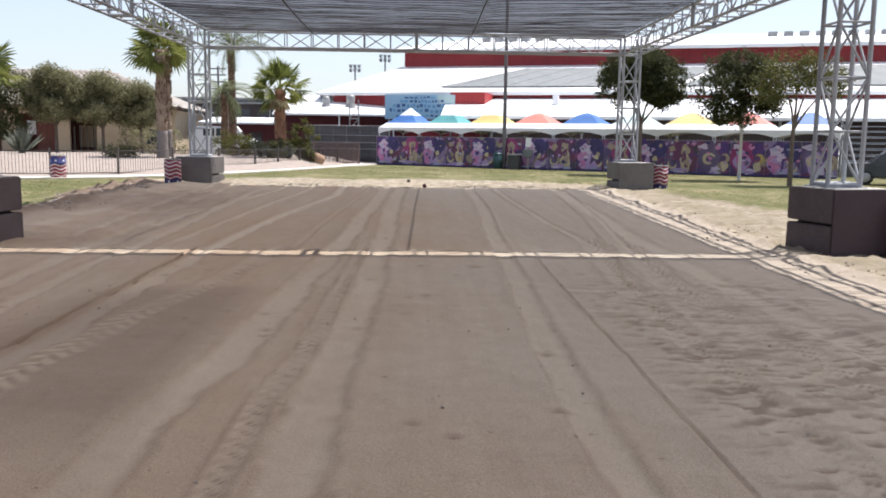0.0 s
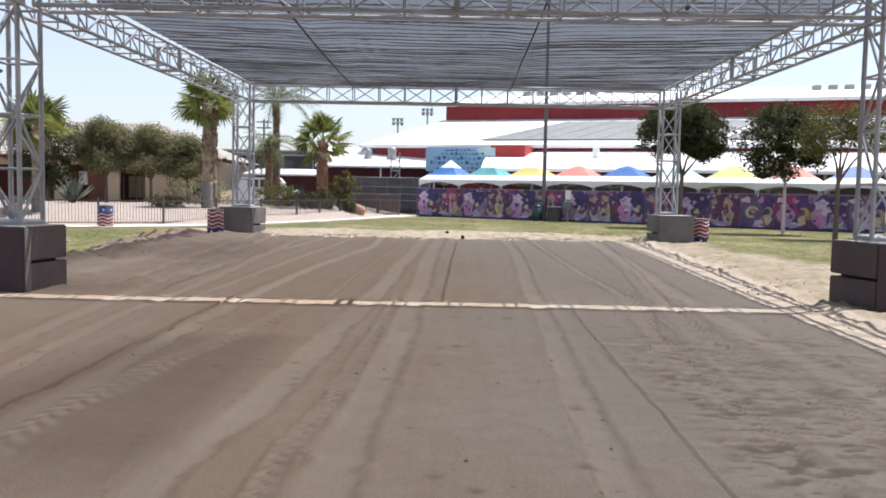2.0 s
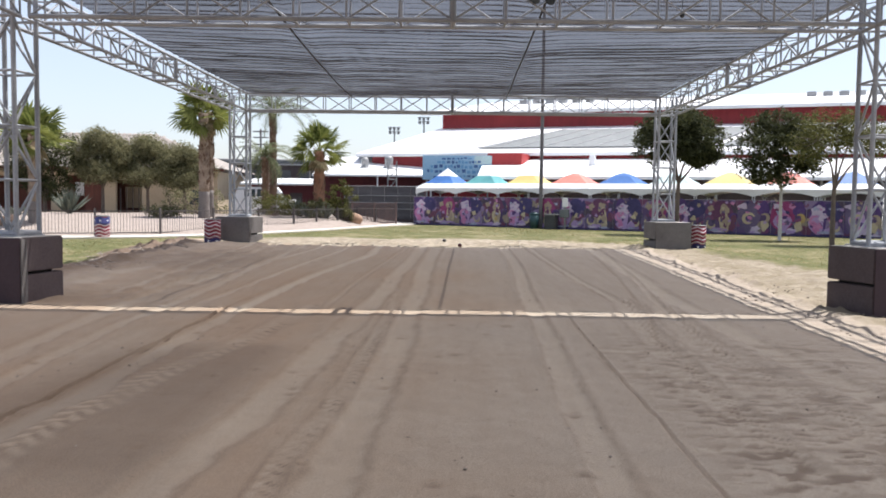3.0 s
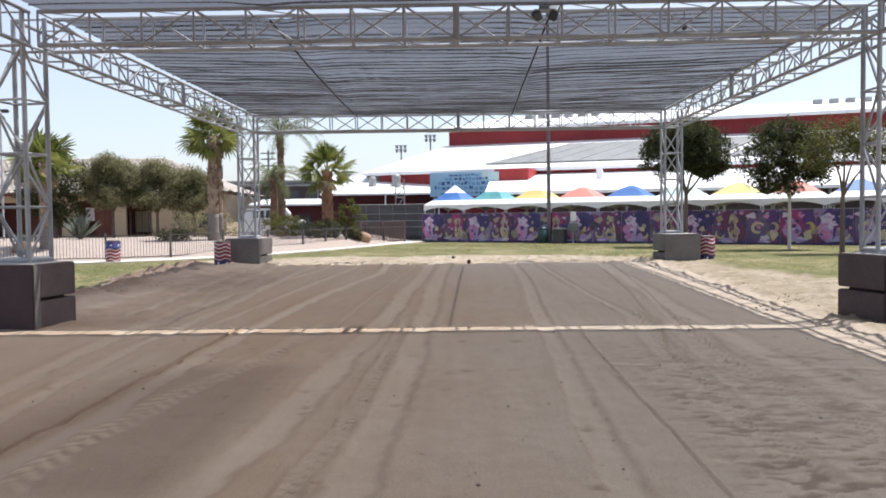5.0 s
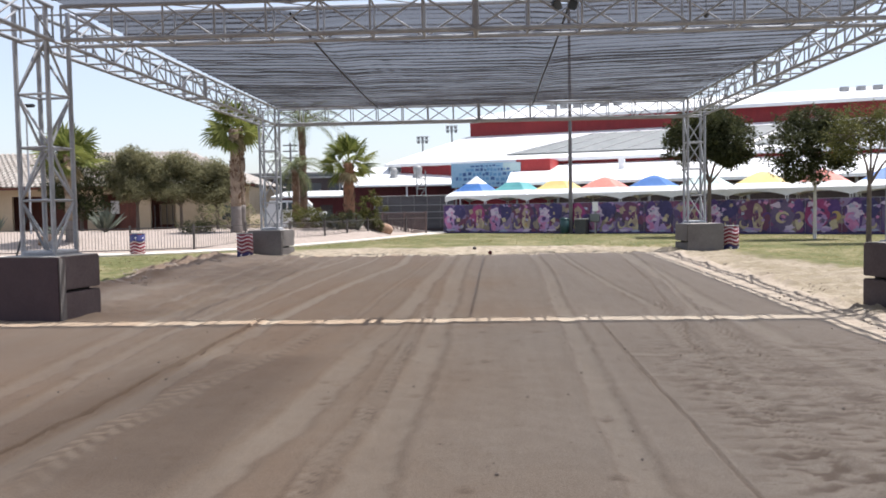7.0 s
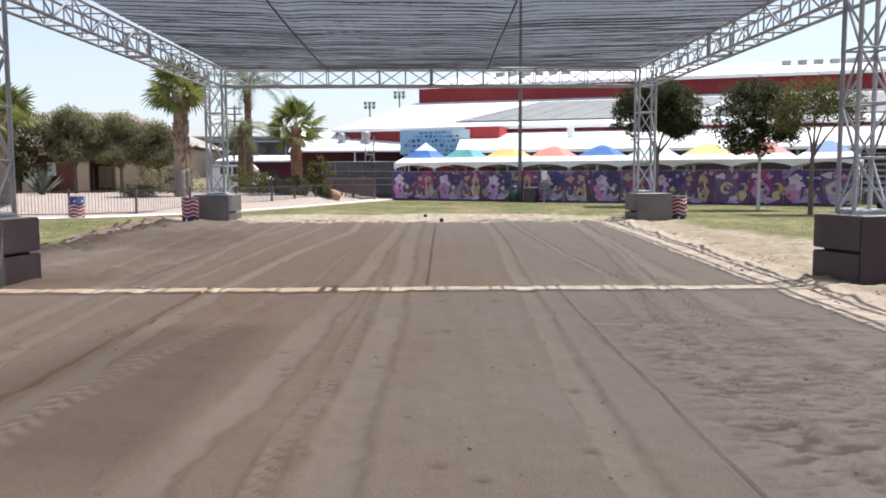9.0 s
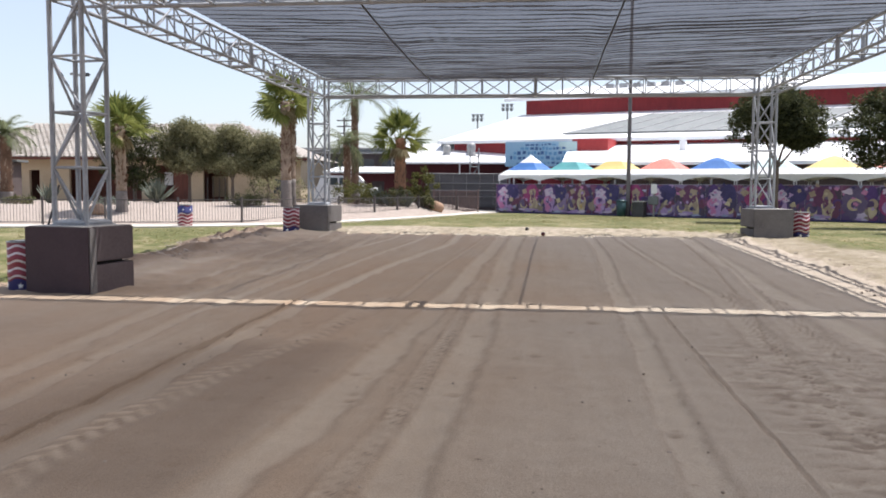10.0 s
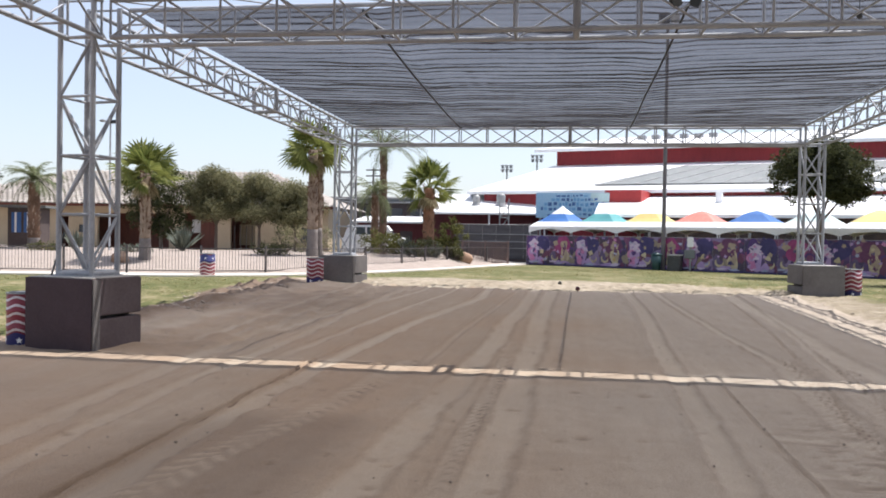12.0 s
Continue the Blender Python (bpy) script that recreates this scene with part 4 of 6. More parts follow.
# ---- iron fence along the walk ----
def fence_panel(p0, p1):
    d = Vector((p1[0] - p0[0], p1[1] - p0[1]))
    n, turn = d.length, math.degrees(math.atan2(d.y, d.x))
    z = float(rise(p0[1]))
    ob = thing("fence_panel", (p0[0], p0[1], z), turn, "low dark iron picket fence panel beside the footpath", "fence", "iron fence panels")
    part("post", box((-0.04, -0.04, -0.05), (0.04, 0.04, 1.18), 0.006), M["black_iron"], ob)
    for zz in (0.12, 1.04):
        part("rail", box((0, -0.018, zz), (n, 0.018, zz + 0.035)), M["black_iron"], ob)
    count = max(2, round(n / 0.125))
    for k in range(1, count):
        bar(ob, "picket", (n * k / count, 0, 0.12), (n * k / count, 0, 1.06), 0.0085, M["black_iron"])


dist, fence_at = 0.0, []
off = []
for k, (x, y) in enumerate(walk_pts):
    a, b = walk_pts[max(0, k - 1)], walk_pts[min(len(walk_pts) - 1, k + 1)]
    d = Vector((b[0] - a[0], b[1] - a[1])).normalized()
    off.append((x - d.y * 1.75, y + d.x * 1.75))
for a, b in zip(off, off[1:]):
    if -33 < a[0] < -3.5:
        if not fence_at or math.hypot(b[0] - fence_at[-1][0], b[1] - fence_at[-1][1]) > 2.35:
            fence_at.append(b)
for a, b in zip(fence_at, fence_at[1:]):
    fence_panel(a, b)


def gate(x0, y0, x1, y1):
    d = Vector((x1 - x0, y1 - y0))
    ob = thing("iron_gate", (x0, y0, 0.25), math.degrees(math.atan2(d.y, d.x)), "tall dark brown iron picket gate, closed", "gate")
    n = d.length
    for x in (0, n / 2, n):
        part("post", box((x - 0.045, -0.045, -0.05), (x + 0.045, 0.045, 1.5), 0.006), M["gate_iron"], ob)
    for zz in (0.1, 1.35):
        part("rail", box((0, -0.02, zz), (n, 0.02, zz + 0.05)), M["gate_iron"], ob)
    for k in range(1, 40):
        bar(ob, "picket", (n * k / 40, 0, 0.1), (n * k / 40, 0, 1.42), 0.02, M["gate_iron"])


gate(-6.3, 53.4, -3.6, 54.8)

# ---- banner fence and tents ----
FA, FB = Vector((-2.5, 56.0)), Vector((21.2, 41.8))
FD = (FB - FA).normalized()
FN = Vector((-FD.y, FD.x))
FTURN = math.degrees(math.atan2(FD.y, FD.x))
rng = random.Random(5)


def flat_blob(cx, cz, rx, rz, y, wob=0.15, n=18, turn=0.0, seed=0):
    rr = random.Random(seed)
    ph, k = rr.random() * 6, rr.choice((3, 4, 5))
    vs = []
    for q in range(n):
        t = 2 * math.pi * q / n
        s = 1 + wob * math.sin(k * t + ph)
        a, b = rx * s * math.cos(t), rz * s * math.sin(t)
        vs.append((cx + a * math.cos(turn) - b * math.sin(turn), y, cz + a * math.sin(turn) + b * math.cos(turn)))
    return faces_bm(vs, [list(range(n))])


def swirl(cx, cz, r, w, a0, a1, y, n=14):
    vs, fs = [], []
    for q in range(n + 1):
        t = a0 + (a1 - a0) * q / n
        rr = r * (1 - 0.35 * q / n)
        ww = w * math.sin(math.pi * (0.12 + 0.83 * q / n))
        vs += [(cx + (rr - ww) * math.cos(t), y, cz + (rr - ww) * math.sin(t)), (cx + (rr + ww) * math.cos(t), y, cz + (rr + ww) * math.sin(t))]
        if q:
            fs.append((2 * q - 2, 2 * q - 1, 2 * q + 1, 2 * q))
    return faces_bm(vs, fs)


TONES = {"p_lilac": ("p_rose", "p_haze", "p_dusk", "p_rose", "p_violet"), "p_haze": ("p_lilac", "p_rose", "p_sky"), "p_cream": ("p_beige", "p_dusk", "p_gold", "p_beige", "p_plum"),
         "p_beige": ("p_cream", "p_plum", "p_dusk"), "p_dusk": ("p_lilac", "p_navy", "p_rose"), "p_plum": ("p_navy", "p_beige")}


def banner_panel(k, n, seed):
    """A printed mesh banner on a chain-link frame: plain coloured shapes on a dark ground."""
    at = FA + FD * (n * k)
    rr = random.Random(seed)
    w, h = n, 1.84
    ob = thing("banner_panel", (at.x, at.y, 0.25), FTURN, "printed purple banner with pale abstract shapes on a fence", "banner", "fence banners")
    part("sheet", box((0.01, -0.012, 0.06), (w - 0.01, 0.012, h), 0.0), M["print"], ob)
    part("post", tube((0, 0.03, -0.02), (0, 0.03, h + 0.04), 0.025), M["grey_metal"], ob)
    part("rail", tube((0, 0.03, h + 0.01), (w, 0.03, h + 0.01), 0.018), M["grey_metal"], ob)
    y = -0.016
    kind = 2 if k >= 11 and k % 3 != 2 else k % 2

    def blob(name, cx, cz, rx, rz, key, wob=0.15, turn=0.0, n=16):
        nonlocal y
        y -= 0.0016
        grow = 1.22 if name != "print_field" else 1.0
        part(name, flat_blob(cx + rr.uniform(-0.05, 0.05), cz + rr.uniform(-0.04, 0.04), rx * grow, rz * grow, y, wob, n, turn, rr.randrange(99)), M[key], ob)

        for tone in TONES.get(key, ()) if name == "print_shape" else ():
            y -= 0.0022
            a, q = rr.uniform(0, 6.28), rr.uniform(0.2, 0.75)
            part("print_patch", flat_blob(cx + rx * q * math.cos(a), cz + rz * q * math.sin(a), rx * rr.uniform(0.25, 0.5), rz * rr.uniform(0.16, 0.34), y, 0.25, 14, rr.uniform(-0.6, 0.6), rr.randrange(99)), M[tone], ob)

    def curl(cx, cz, r, wd, a0, a1, key):
        nonlocal y
        y -= 0.0022
        part("print_swirl", swirl(cx, cz, r, wd, a0 + rr.uniform(-0.2, 0.2), a1, y), M[key], ob)

    if kind == 0:
        blob("print_field", w * 0.72, 1.35, 0.5, 0.5, "p_navy", 0.08)
        blob("print_field", w * 0.3, 1.0, 0.42, 0.85, "p_violet", 0.1)
        blob("print_shape", w * 0.3, 0.7, 0.3, 0.5, "p_lilac", 0.12)
        blob("print_shape", w * 0.3, 1.35, 0.27, 0.2, "p_haze", 0.2, 0.4)
        blob("print_shape", w * 0.48, 1.12, 0.16, 0.1, "p_haze", 0.25, -0.5)
        curl(w * 0.24, 0.8, 0.27, 0.07, 1.2, 5.6, "p_rose")
        blob("print_dot", w * 0.26, 0.4, 0.14, 0.2, "p_rose")
        curl(w * 0.8, 0.55, 0.26, 0.07, 3.0, 6.6, "p_cream")
        blob("print_dot", w * 0.7, 0.85, 0.12, 0.12, "p_cream", 0.2)
        blob("print_dot", w * 0.62, 0.35, 0.18, 0.14, "p_lilac", 0.2)
    elif kind == 1:
        blob("print_field", w * 0.55, 1.25, 0.55, 0.6, "p_magenta" if k % 4 == 1 else "p_plum", 0.08)
        blob("print_field", w * 0.12, 0.5, 0.22, 0.45, "p_dusk", 0.1)
        blob("print_shape", w * 0.62, 0.62, 0.24, 0.42, "p_cream", 0.18)
        blob("print_shape", w * 0.6, 1.3, 0.2, 0.24, "p_beige", 0.15)
        blob("print_shape", w * 0.6, 0.98, 0.1, 0.16, "p_plum", 0.15)
        blob("print_dot", w * 0.7, 0.7, 0.1, 0.2, "p_beige")
        curl(w * 0.25, 0.55, 0.26, 0.07, 2.6, 6.4, "p_cream")
        blob("print_dot", w * 0.24, 1.4, 0.14, 0.13, "p_beige", 0.2)
        curl(w * 0.9, 0.9, 0.24, 0.05, 0.2, 4.0, "p_violet")
        blob("print_dot", w * 0.4, 0.22, 0.24, 0.1, "p_lilac", 0.2)
    else:
        blob("print_field", w * 0.35, 1.0, 0.6, 0.8, "p_magenta" if k % 3 else "p_dusk", 0.06)
        blob("print_field", w * 0.8, 1.4, 0.3, 0.4, "p_violet", 0.1)
        blob("print_shape", w * 0.35, 0.75, 0.34, 0.45, "p_lilac" if k % 2 else "p_dusk", 0.15)
        curl(w * 0.36, 0.85, 0.32, 0.09, 0.5, 5.5, "p_rose" if k % 3 else "p_cream")
        curl(w * 0.8, 0.95, 0.26, 0.09, 4.0, 8.6, "p_gold" if k % 3 else "p_beige")
        blob("print_dot", w * 0.8, 0.5, 0.16, 0.22, "p_cream", 0.2)
        blob("print_dot", w * 0.2, 1.55, 0.2, 0.12, "p_haze", 0.25)
        blob("print_dot", w * 0.55, 0.3, 0.2, 0.12, "p_haze", 0.25, 0.3)
        blob("print_dot", w * 0.6, 1.5, 0.12, 0.1, "p_rose", 0.2)
    for _ in range(9):
        blob("print_fleck", rr.uniform(0.1, w - 0.1), rr.uniform(0.25, 1.85), rr.uniform(0.04, 0.11), rr.uniform(0.03, 0.09), rr.choice(("p_dusk", "p_beige", "p_rose", "p_navy", "p_lilac", "p_plum", "p_sky")), 0.3, rr.uniform(-1, 1), 12)
    for _ in range(3):
        blob("print_fleck", rr.uniform(0.2, w - 0.2), rr.uniform(0.14, 0.24), rr.uniform(0.12, 0.28), 0.05, rr.choice(("p_haze", "p_lilac", "p_sky")), 0.2, 0.0, 12)
    part("hem", box((0.01, -0.09, 0.02), (w - 0.01, -0.075, 0.1)), M["p_navy"], ob)


PAN = (FB - FA).length / 16
for k in range(16):
    banner_panel(k, PAN, 100 + k)

TENTS = [("tent_blue", 1), ("tent_teal", 1), ("tent_yellow", 1), ("tent_coral", 0), ("tent_blue", 0), ("tent_pale", 0), ("tent_yellow", 0), ("tent_coral", 0), ("tent_blue", 0)]
TS = (FB - FA).length / 9


def frame_tent(k, mt, tip):
    c = FA + FD * (TS * (k + 0.5)) + FN * 1.75
    s = TS / 2
    colour = mt.split("_")[1]
    ob = thing("frame_tent", (c.x, c.y, 0.25), FTURN, f"white frame tent with a {colour} peaked top and scalloped valance", "tent", "row of event tents")
    for sx in (-1, 1):
        for sy in (-1, 1):
            part("pole", tube((sx * (s - 0.06), sy * (s - 0.06), -0.02), (sx * (s - 0.06), sy * (s - 0.06), 2.45), 0.03), M["white"], ob)

    def ring(f, z):
        return [(-s * f, -s * f, z), (s * f, -s * f, z), (s * f, s * f, z), (-s * f, s * f, z)]

    def roof(levels, top=None):
        vs, fs = [], []
        for f, z in levels:
            vs += ring(f, z)
        for q in range(len(levels) - 1):
            for j in range(4):
                fs.append((4 * q + j, 4 * q + (j + 1) % 4, 4 * q + 4 + (j + 1) % 4, 4 * q + 4 + j))
        if top:
            vs.append((0, 0, top))
            b = 4 * (len(levels) - 1)
            fs += [(b + j, b + (j + 1) % 4, len(vs) - 1) for j in range(4)]
        return faces_bm(vs, fs)

    part("eave_panel", roof([(1.0, 2.42), (0.9, 2.56), (0.74, 2.74)]), M["tent_white"], ob)
    if tip:
        part("crown_panel", roof([(0.74, 2.742), (0.55, 2.95), (0.34, 3.24)]), M[mt], ob, colour + " vinyl band")
        part("tip", roof([(0.34, 3.242), (0.16, 3.52)], 3.78), M["tent_white"], ob)
    else:
        part("crown_panel", roof([(0.74, 2.742), (0.52, 2.98), (0.3, 3.22), (0.14, 3.34)], 3.4), M[mt], ob, colour + " vinyl top")
    for j in range(4):
        vs, fs, n = [], [], 16
        for q in range(n + 1):
            u = -1 + 2 * q / n
            drop = 0.16 + 0.24 * u * u
            vs += [(s * u, -s - 0.004, 2.43), (s * u, -s - 0.004, 2.43 - drop)]
            if q:
                fs.append((2 * q - 2, 2 * q - 1, 2 * q + 1, 2 * q))
        bm = faces_bm(vs, fs)
        bmesh.ops.transform(bm, matrix=pose(0, 0, 0, 0, 0, 90 * j), verts=bm.verts)
        part("valance", bm, M["tent_white"], ob)


for k, (mt, tip) in enumerate(TENTS):
    frame_tent(k, mt, tip)

# light pole and cabinets in front of the banners
pole = thing("light_pole", (5.4, 51.1, 0.2), 0, "tall weathered pole with a floodlight head", "light pole")
part("shaft", tube((0, 0, 0), (0, 0, 14.2), 0.125, 0.08, 14), M["pole"], pole)
part("lamp_head", box((-0.5, -0.25, 13.9), (0.1, 0.25, 14.5), 0.06), M["dark_metal"], pole)
part("lamp_head", box((0.15, -0.3, 13.95), (0.6, 0.2, 14.45), 0.06), M["white"], pole, "white lamp housing")
cab = thing("utility_cabinet", (5.95, 50.3, 0.23), FTURN, "grey metal utility cabinet standing on the lawn", "cabinet")
part("body", box((-0.35, -0.25, 0), (0.35, 0.25, 0.86), 0.02), M["dark_metal"], cab)
part("lid", box((-0.38, -0.28, 0.86), (0.38, 0.28, 0.93), 0.015), M["grey_metal"], cab)
bn = thing("waste_bin", (5.0, 50.9, 0.23), 0, "dark teal plastic waste bin beside the pole", "bin")
part("body", lathe([(0.24, 0), (0.28, 0.85), (0.25, 0.86)], 16), M["teal_box"], bn)
part("lid", lathe([(0.3, 0.86), (0.3, 0.92), (0.1, 1.02), (0.02, 1.03)], 16), M["teal_box"], bn)
box2 = thing("meter_board", (6.75, 50.2, 0.23), FTURN, "pale electrical meter box on a short post", "electrical box")
part("post", box((-0.05, -0.04, 0), (0.05, 0.04, 1.7), 0.005), M["grey_metal"], box2)
part("cover", box((-0.3, -0.14, 0.72), (0.3, -0.042, 1.2), 0.02), M["grey_roof"], box2)
part("upper_box", box((-0.14, -0.14, 1.35), (0.2, -0.042, 1.9), 0.02), M["white"], box2, "white upper box")

# ---- exhibition barn ----
BARN_AT, BARN_TURN = (-1.0, 85.0, 0.25), -19.0
barn = thing("exhibition_barn", BARN_AT, BARN_TURN, "long red barn with tiered white metal roofs and a clerestory", "building")


def slab(a, b, c, d, t=0.18):
    """A roof plane with thickness from its four corners."""
    vs = [Vector(v) for v in (a, b, c, d)]
    lo = [v - Vector((0, 0, t)) for v in vs]
    return faces_bm([*vs, *lo], [(0, 1, 2, 3), (7, 6, 5, 4), (0, 4, 5, 1), (1, 5, 6, 2), (2, 6, 7, 3), (3, 7, 4, 0)])


L = 95.0
part("clerestory_wall", box((0, 0, 7.0), (L, 0.3, 10.3)), M["red_wall"], barn)
part("upper_roof", slab((-1.8, -1.4, 10.25), (L, -1.4, 10.25), (L, 17, 13.3), (1.0, 17, 13.3), 0.3), M["white_roof"], barn)
part("end_wall", box((0, 0.31, 0), (0.3, 17, 10.3)), M["red_wall"], barn)
part("mid_roof", slab((-1.2, -17.6, 5.3), (L, -17.6, 5.3), (L, 0, 8.75), (-0.3, 0, 8.75), 0.25), M["white_roof"], barn)
part("mid_roof", slab((-7.0, 1.0, 5.6), (-1.2, -17.62, 5.28), (-0.28, 0, 8.72), (-0.28, 2.0, 8.72), 0.2), M["white_roof"], barn)
for x0, x1 in ((8.5, 26.2), (26.7, 44), (52, 70)):
    lean = 3.2
    part("roof_sheet", slab((x0, -15.4, 5.85), (x1, -15.4, 5.85), (x1 + lean, -3.4, 8.2), (x0 + lean + 1.2, -3.4, 8.2), 0.06), M["grey_roof"], barn, "weathered grey translucent roof sheets")
for k in range(17):
    x0 = 9.6 + 2.05 * k
    part("sheet_lap", slab((x0, -15.35, 5.9), (x0 + 0.07, -15.35, 5.9), (x0 + 3.6, -3.45, 8.23), (x0 + 3.53, -3.45, 8.23), 0.04), M["grey_metal"], barn)
part("mid_wall", box((0, -17.0, 0), (L, -16.7, 5.2)), M["red_wall"], barn)
part("low_roof", slab((11.5, -25, 3.3), (L, -25, 3.3), (L, -17.02, 4.85), (9.6, -17.02, 4.85), 0.2), M["white_roof"], barn)
# dark siding instead of red: the shade under the low roof is coloured in
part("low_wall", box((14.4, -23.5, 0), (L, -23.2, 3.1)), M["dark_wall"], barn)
part("side_porch", box((10.7, -20.0, 4.05), (13.3, -17.03, 5.12), 0.02), M["orange_wall"], barn, "bright orange-red porch box")
for x0, count in ((5.3, 6), (34.3, 9)):
    for k in range(count):
        vent = part("ridge_vent", box((x0 + 1.45 * k, 10.0, 11.9), (x0 + 0.85 + 1.45 * k, 11.0, 12.62), 0.05), M["steel"], barn)
        for q in range(3):
            part("louvre", box((x0 + 0.08 + 1.45 * k, 9.985, 12.2 + 0.13 * q), (x0 + 0.77 + 1.45 * k, 9.998, 12.27 + 0.13 * q)), M["grey_metal"], vent)
for x in (18.3, 25.4, 40):
    part("roof_cooler", box((x, -20.4, 4.0), (x + 0.42, -19.95, 4.9), 0.04), M["white"], barn)
for k in range(14):
    part("eave_post", tube((15 + 6 * k, -24.6, -0.3), (15 + 6 * k, -24.6, 3.2), 0.09), M["grey_metal"], barn)
for k in range(24):
    part("roof_seam", box((2 + 4 * k, -17.5, 0), (2.06 + 4 * k, -17.4, 0.02), m=Matrix.Translation((0, 0, 5.36))), M["grey_roof"], barn)

low = thing("low_shed", (-10.3, 66.0, 0.2), 0, "low red shed with a white metal roof and roof coolers", "building")
part("wall", box((0, 0, 0), (8.9, 5, 3.5)), M["maroon_wall"], low)
part("roof", slab((-0.4, -1.6, 3.55), (9.4, -1.6, 3.55), (9.4, 5.5, 5.25), (-0.4, 5.5, 5.25), 0.14), M["white_roof"], low)
for x, s in ((3.35, 0.85), (5.27, 1.0)):
    cooler = part("roof_cooler", lathe([(0.42 * s, 3.9), (0.4 * s, 4.3), (0.3 * s, 4.4), (0.33 * s, 4.2 + 0.3 * s), (0.36 * s, 4.2 + 0.7 * s), (0.28 * s, 4.2 + 0.88 * s), (0.08 * s, 4.2 + 0.93 * s)], 14), M["grey_metal"], low)
    cooler.location = (x, 1.2, 0.0)
for x in (0.2, 4.6, 8.7):
    part("post", tube((x, -1.4, -0.2), (x, -1.4, 3.5), 0.06), M["white"], low)
annex = thing("shed_annex", (-16.4, 67.5, 0.2), 0, "lower red shed with a narrow white roof edge", "building")
part("wall", box((0, 0, 0), (5.6, 4, 2.75)), M["maroon_wall"], annex)
part("roof", slab((-0.4, -0.9, 2.85), (5.9, -0.9, 2.85), (5.9, 4.3, 3.35), (-0.4, 4.3, 3.35), 0.14), M["white_roof"], annex)
for x in (0.6, 3.4):
    part("door", box((x, -0.05, 0.05), (x + 1.0, -0.003, 2.1), 0.01), M["dark_wall"], annex, "dark door")
tower = thing("steel_tower", (-4.55, 64.2, 0.2), 0, "slim grey lattice frame standing before the shed", "tower")
for sx in (-0.33, 0.33):
    bar(tower, "leg", (sx, 0, 0), (sx, 0, 4.6), 0.05, M["grey_metal"])
for z in (0.8, 1.6, 2.4, 3.2, 4.0):
    bar(tower, "rung", (-0.33, 0, z), (0.33, 0, z), 0.04, M["grey_metal"])
    bar(tower, "brace", (-0.33, 0, z - 0.8), (0.33, 0, z), 0.03, M["grey_metal"])
pipe = thing("pipe_rack", (-30, 74.0, 0.2), 0, "long dark overhead pipe rack on posts", "pipe rack")
for z in (4.6, 5.0):
    bar(pipe, "pipe", (0, 0, z), (28, 0, z), 0.08, M["grey_metal"])
for k in range(9):
    bar(pipe, "post", (3.5 * k, 0, 0), (3.5 * k, 0, 5.05), 0.06, M["grey_metal"])

sign = thing("event_sign", (-2.2, 63.2, 0.2), -8, "pale blue event sign with dark blue lettering too worn to read", "sign")
part("board", box((0, -0.04, 3.2), (5.2, 0.04, 5.0), 0.01), M["sign_blue"], sign)
rs = random.Random(8)
for row, (z, hh) in enumerate(((4.72, 0.14), (4.42, 0.24), (4.06, 0.28), (3.7, 0.26), (3.36, 0.18))):
    x = (1.4, 0.9, 0.5, 0.3, 0.8)[row] + rs.random() * 0.3
    while x < (3.6, 4.3, 4.7, 4.8, 4.4)[row]:
        w = rs.uniform(0.08, 0.3)
        dz = rs.uniform(-0.04, 0.04)
        part("lettering_bar", box((x, -0.052, z + dz), (min(x + w, 4.9), -0.043, z + dz + hh * rs.uniform(0.6, 1.0))), M["sign_ink" if rs.random() < (0.75, 0.7, 0.45, 0.6, 0.5)[row] else "sign_mid"], sign)
        x += w + rs.uniform(0.05, 0.14)
part("corner_panel", box((3.9, -0.05, 4.35), (5.19, -0.042, 4.98), 0.004), M["tent_pale"], sign, "pale green corner panel")
for x in (0.3, 4.9):
    part("post", box((x - 0.06, 0.05, -0.2), (x + 0.06, 0.15, 5.0)), M["grey_metal"], sign)

# rails and terraces beyond the gate
stand = thing("grandstand_terrace", (-12.6, 60.5, 0.2), 0, "dark terrace with horizontal rails beyond the shed", "grandstand")
for k in range(4):
    part("step", box((4.0, k * 0.9, 0), (10.6, k * 0.9 + 0.9, 0.35 + 0.35 * k)), M["dark_wall"], stand)
for z in (1.0, 1.45, 1.95, 2.62):
    bar(stand, "rail", (4.9, -0.1, z), (10.6, -0.1, z), 0.025, M["grey_metal"])
for k in range(7):
    bar(stand, "post", (4.9 + 0.95 * k, 0.04, 0), (4.9 + 0.95 * k, 0.04, 2.65), 0.03, M["grey_metal"])
    if k < 6:
        part("screen", box((4.94 + 0.95 * k, -0.04, 0.25), (5.87 + 0.95 * k, -0.015, 2.58)), M["screen_mesh"], stand, "dark grey windscreen mesh")
far_hall = thing("far_hall", (-32, 96, 0.2), 0, "dark low industrial hall far behind the palms", "building")
part("wall", box((0, 0, 0), (28, 8, 5.6)), M["dark_wall"], far_hall)
part("roof", box((-0.5, -0.5, 5.6), (28.5, 8.5, 5.9)), M["grey_roof"], far_hall)
for k in range(10):
    part("window", box((1 + 2.7 * k, -0.04, 3.6), (2.8 + 2.7 * k, -0.002, 4.8)), M["glass"], far_hall)

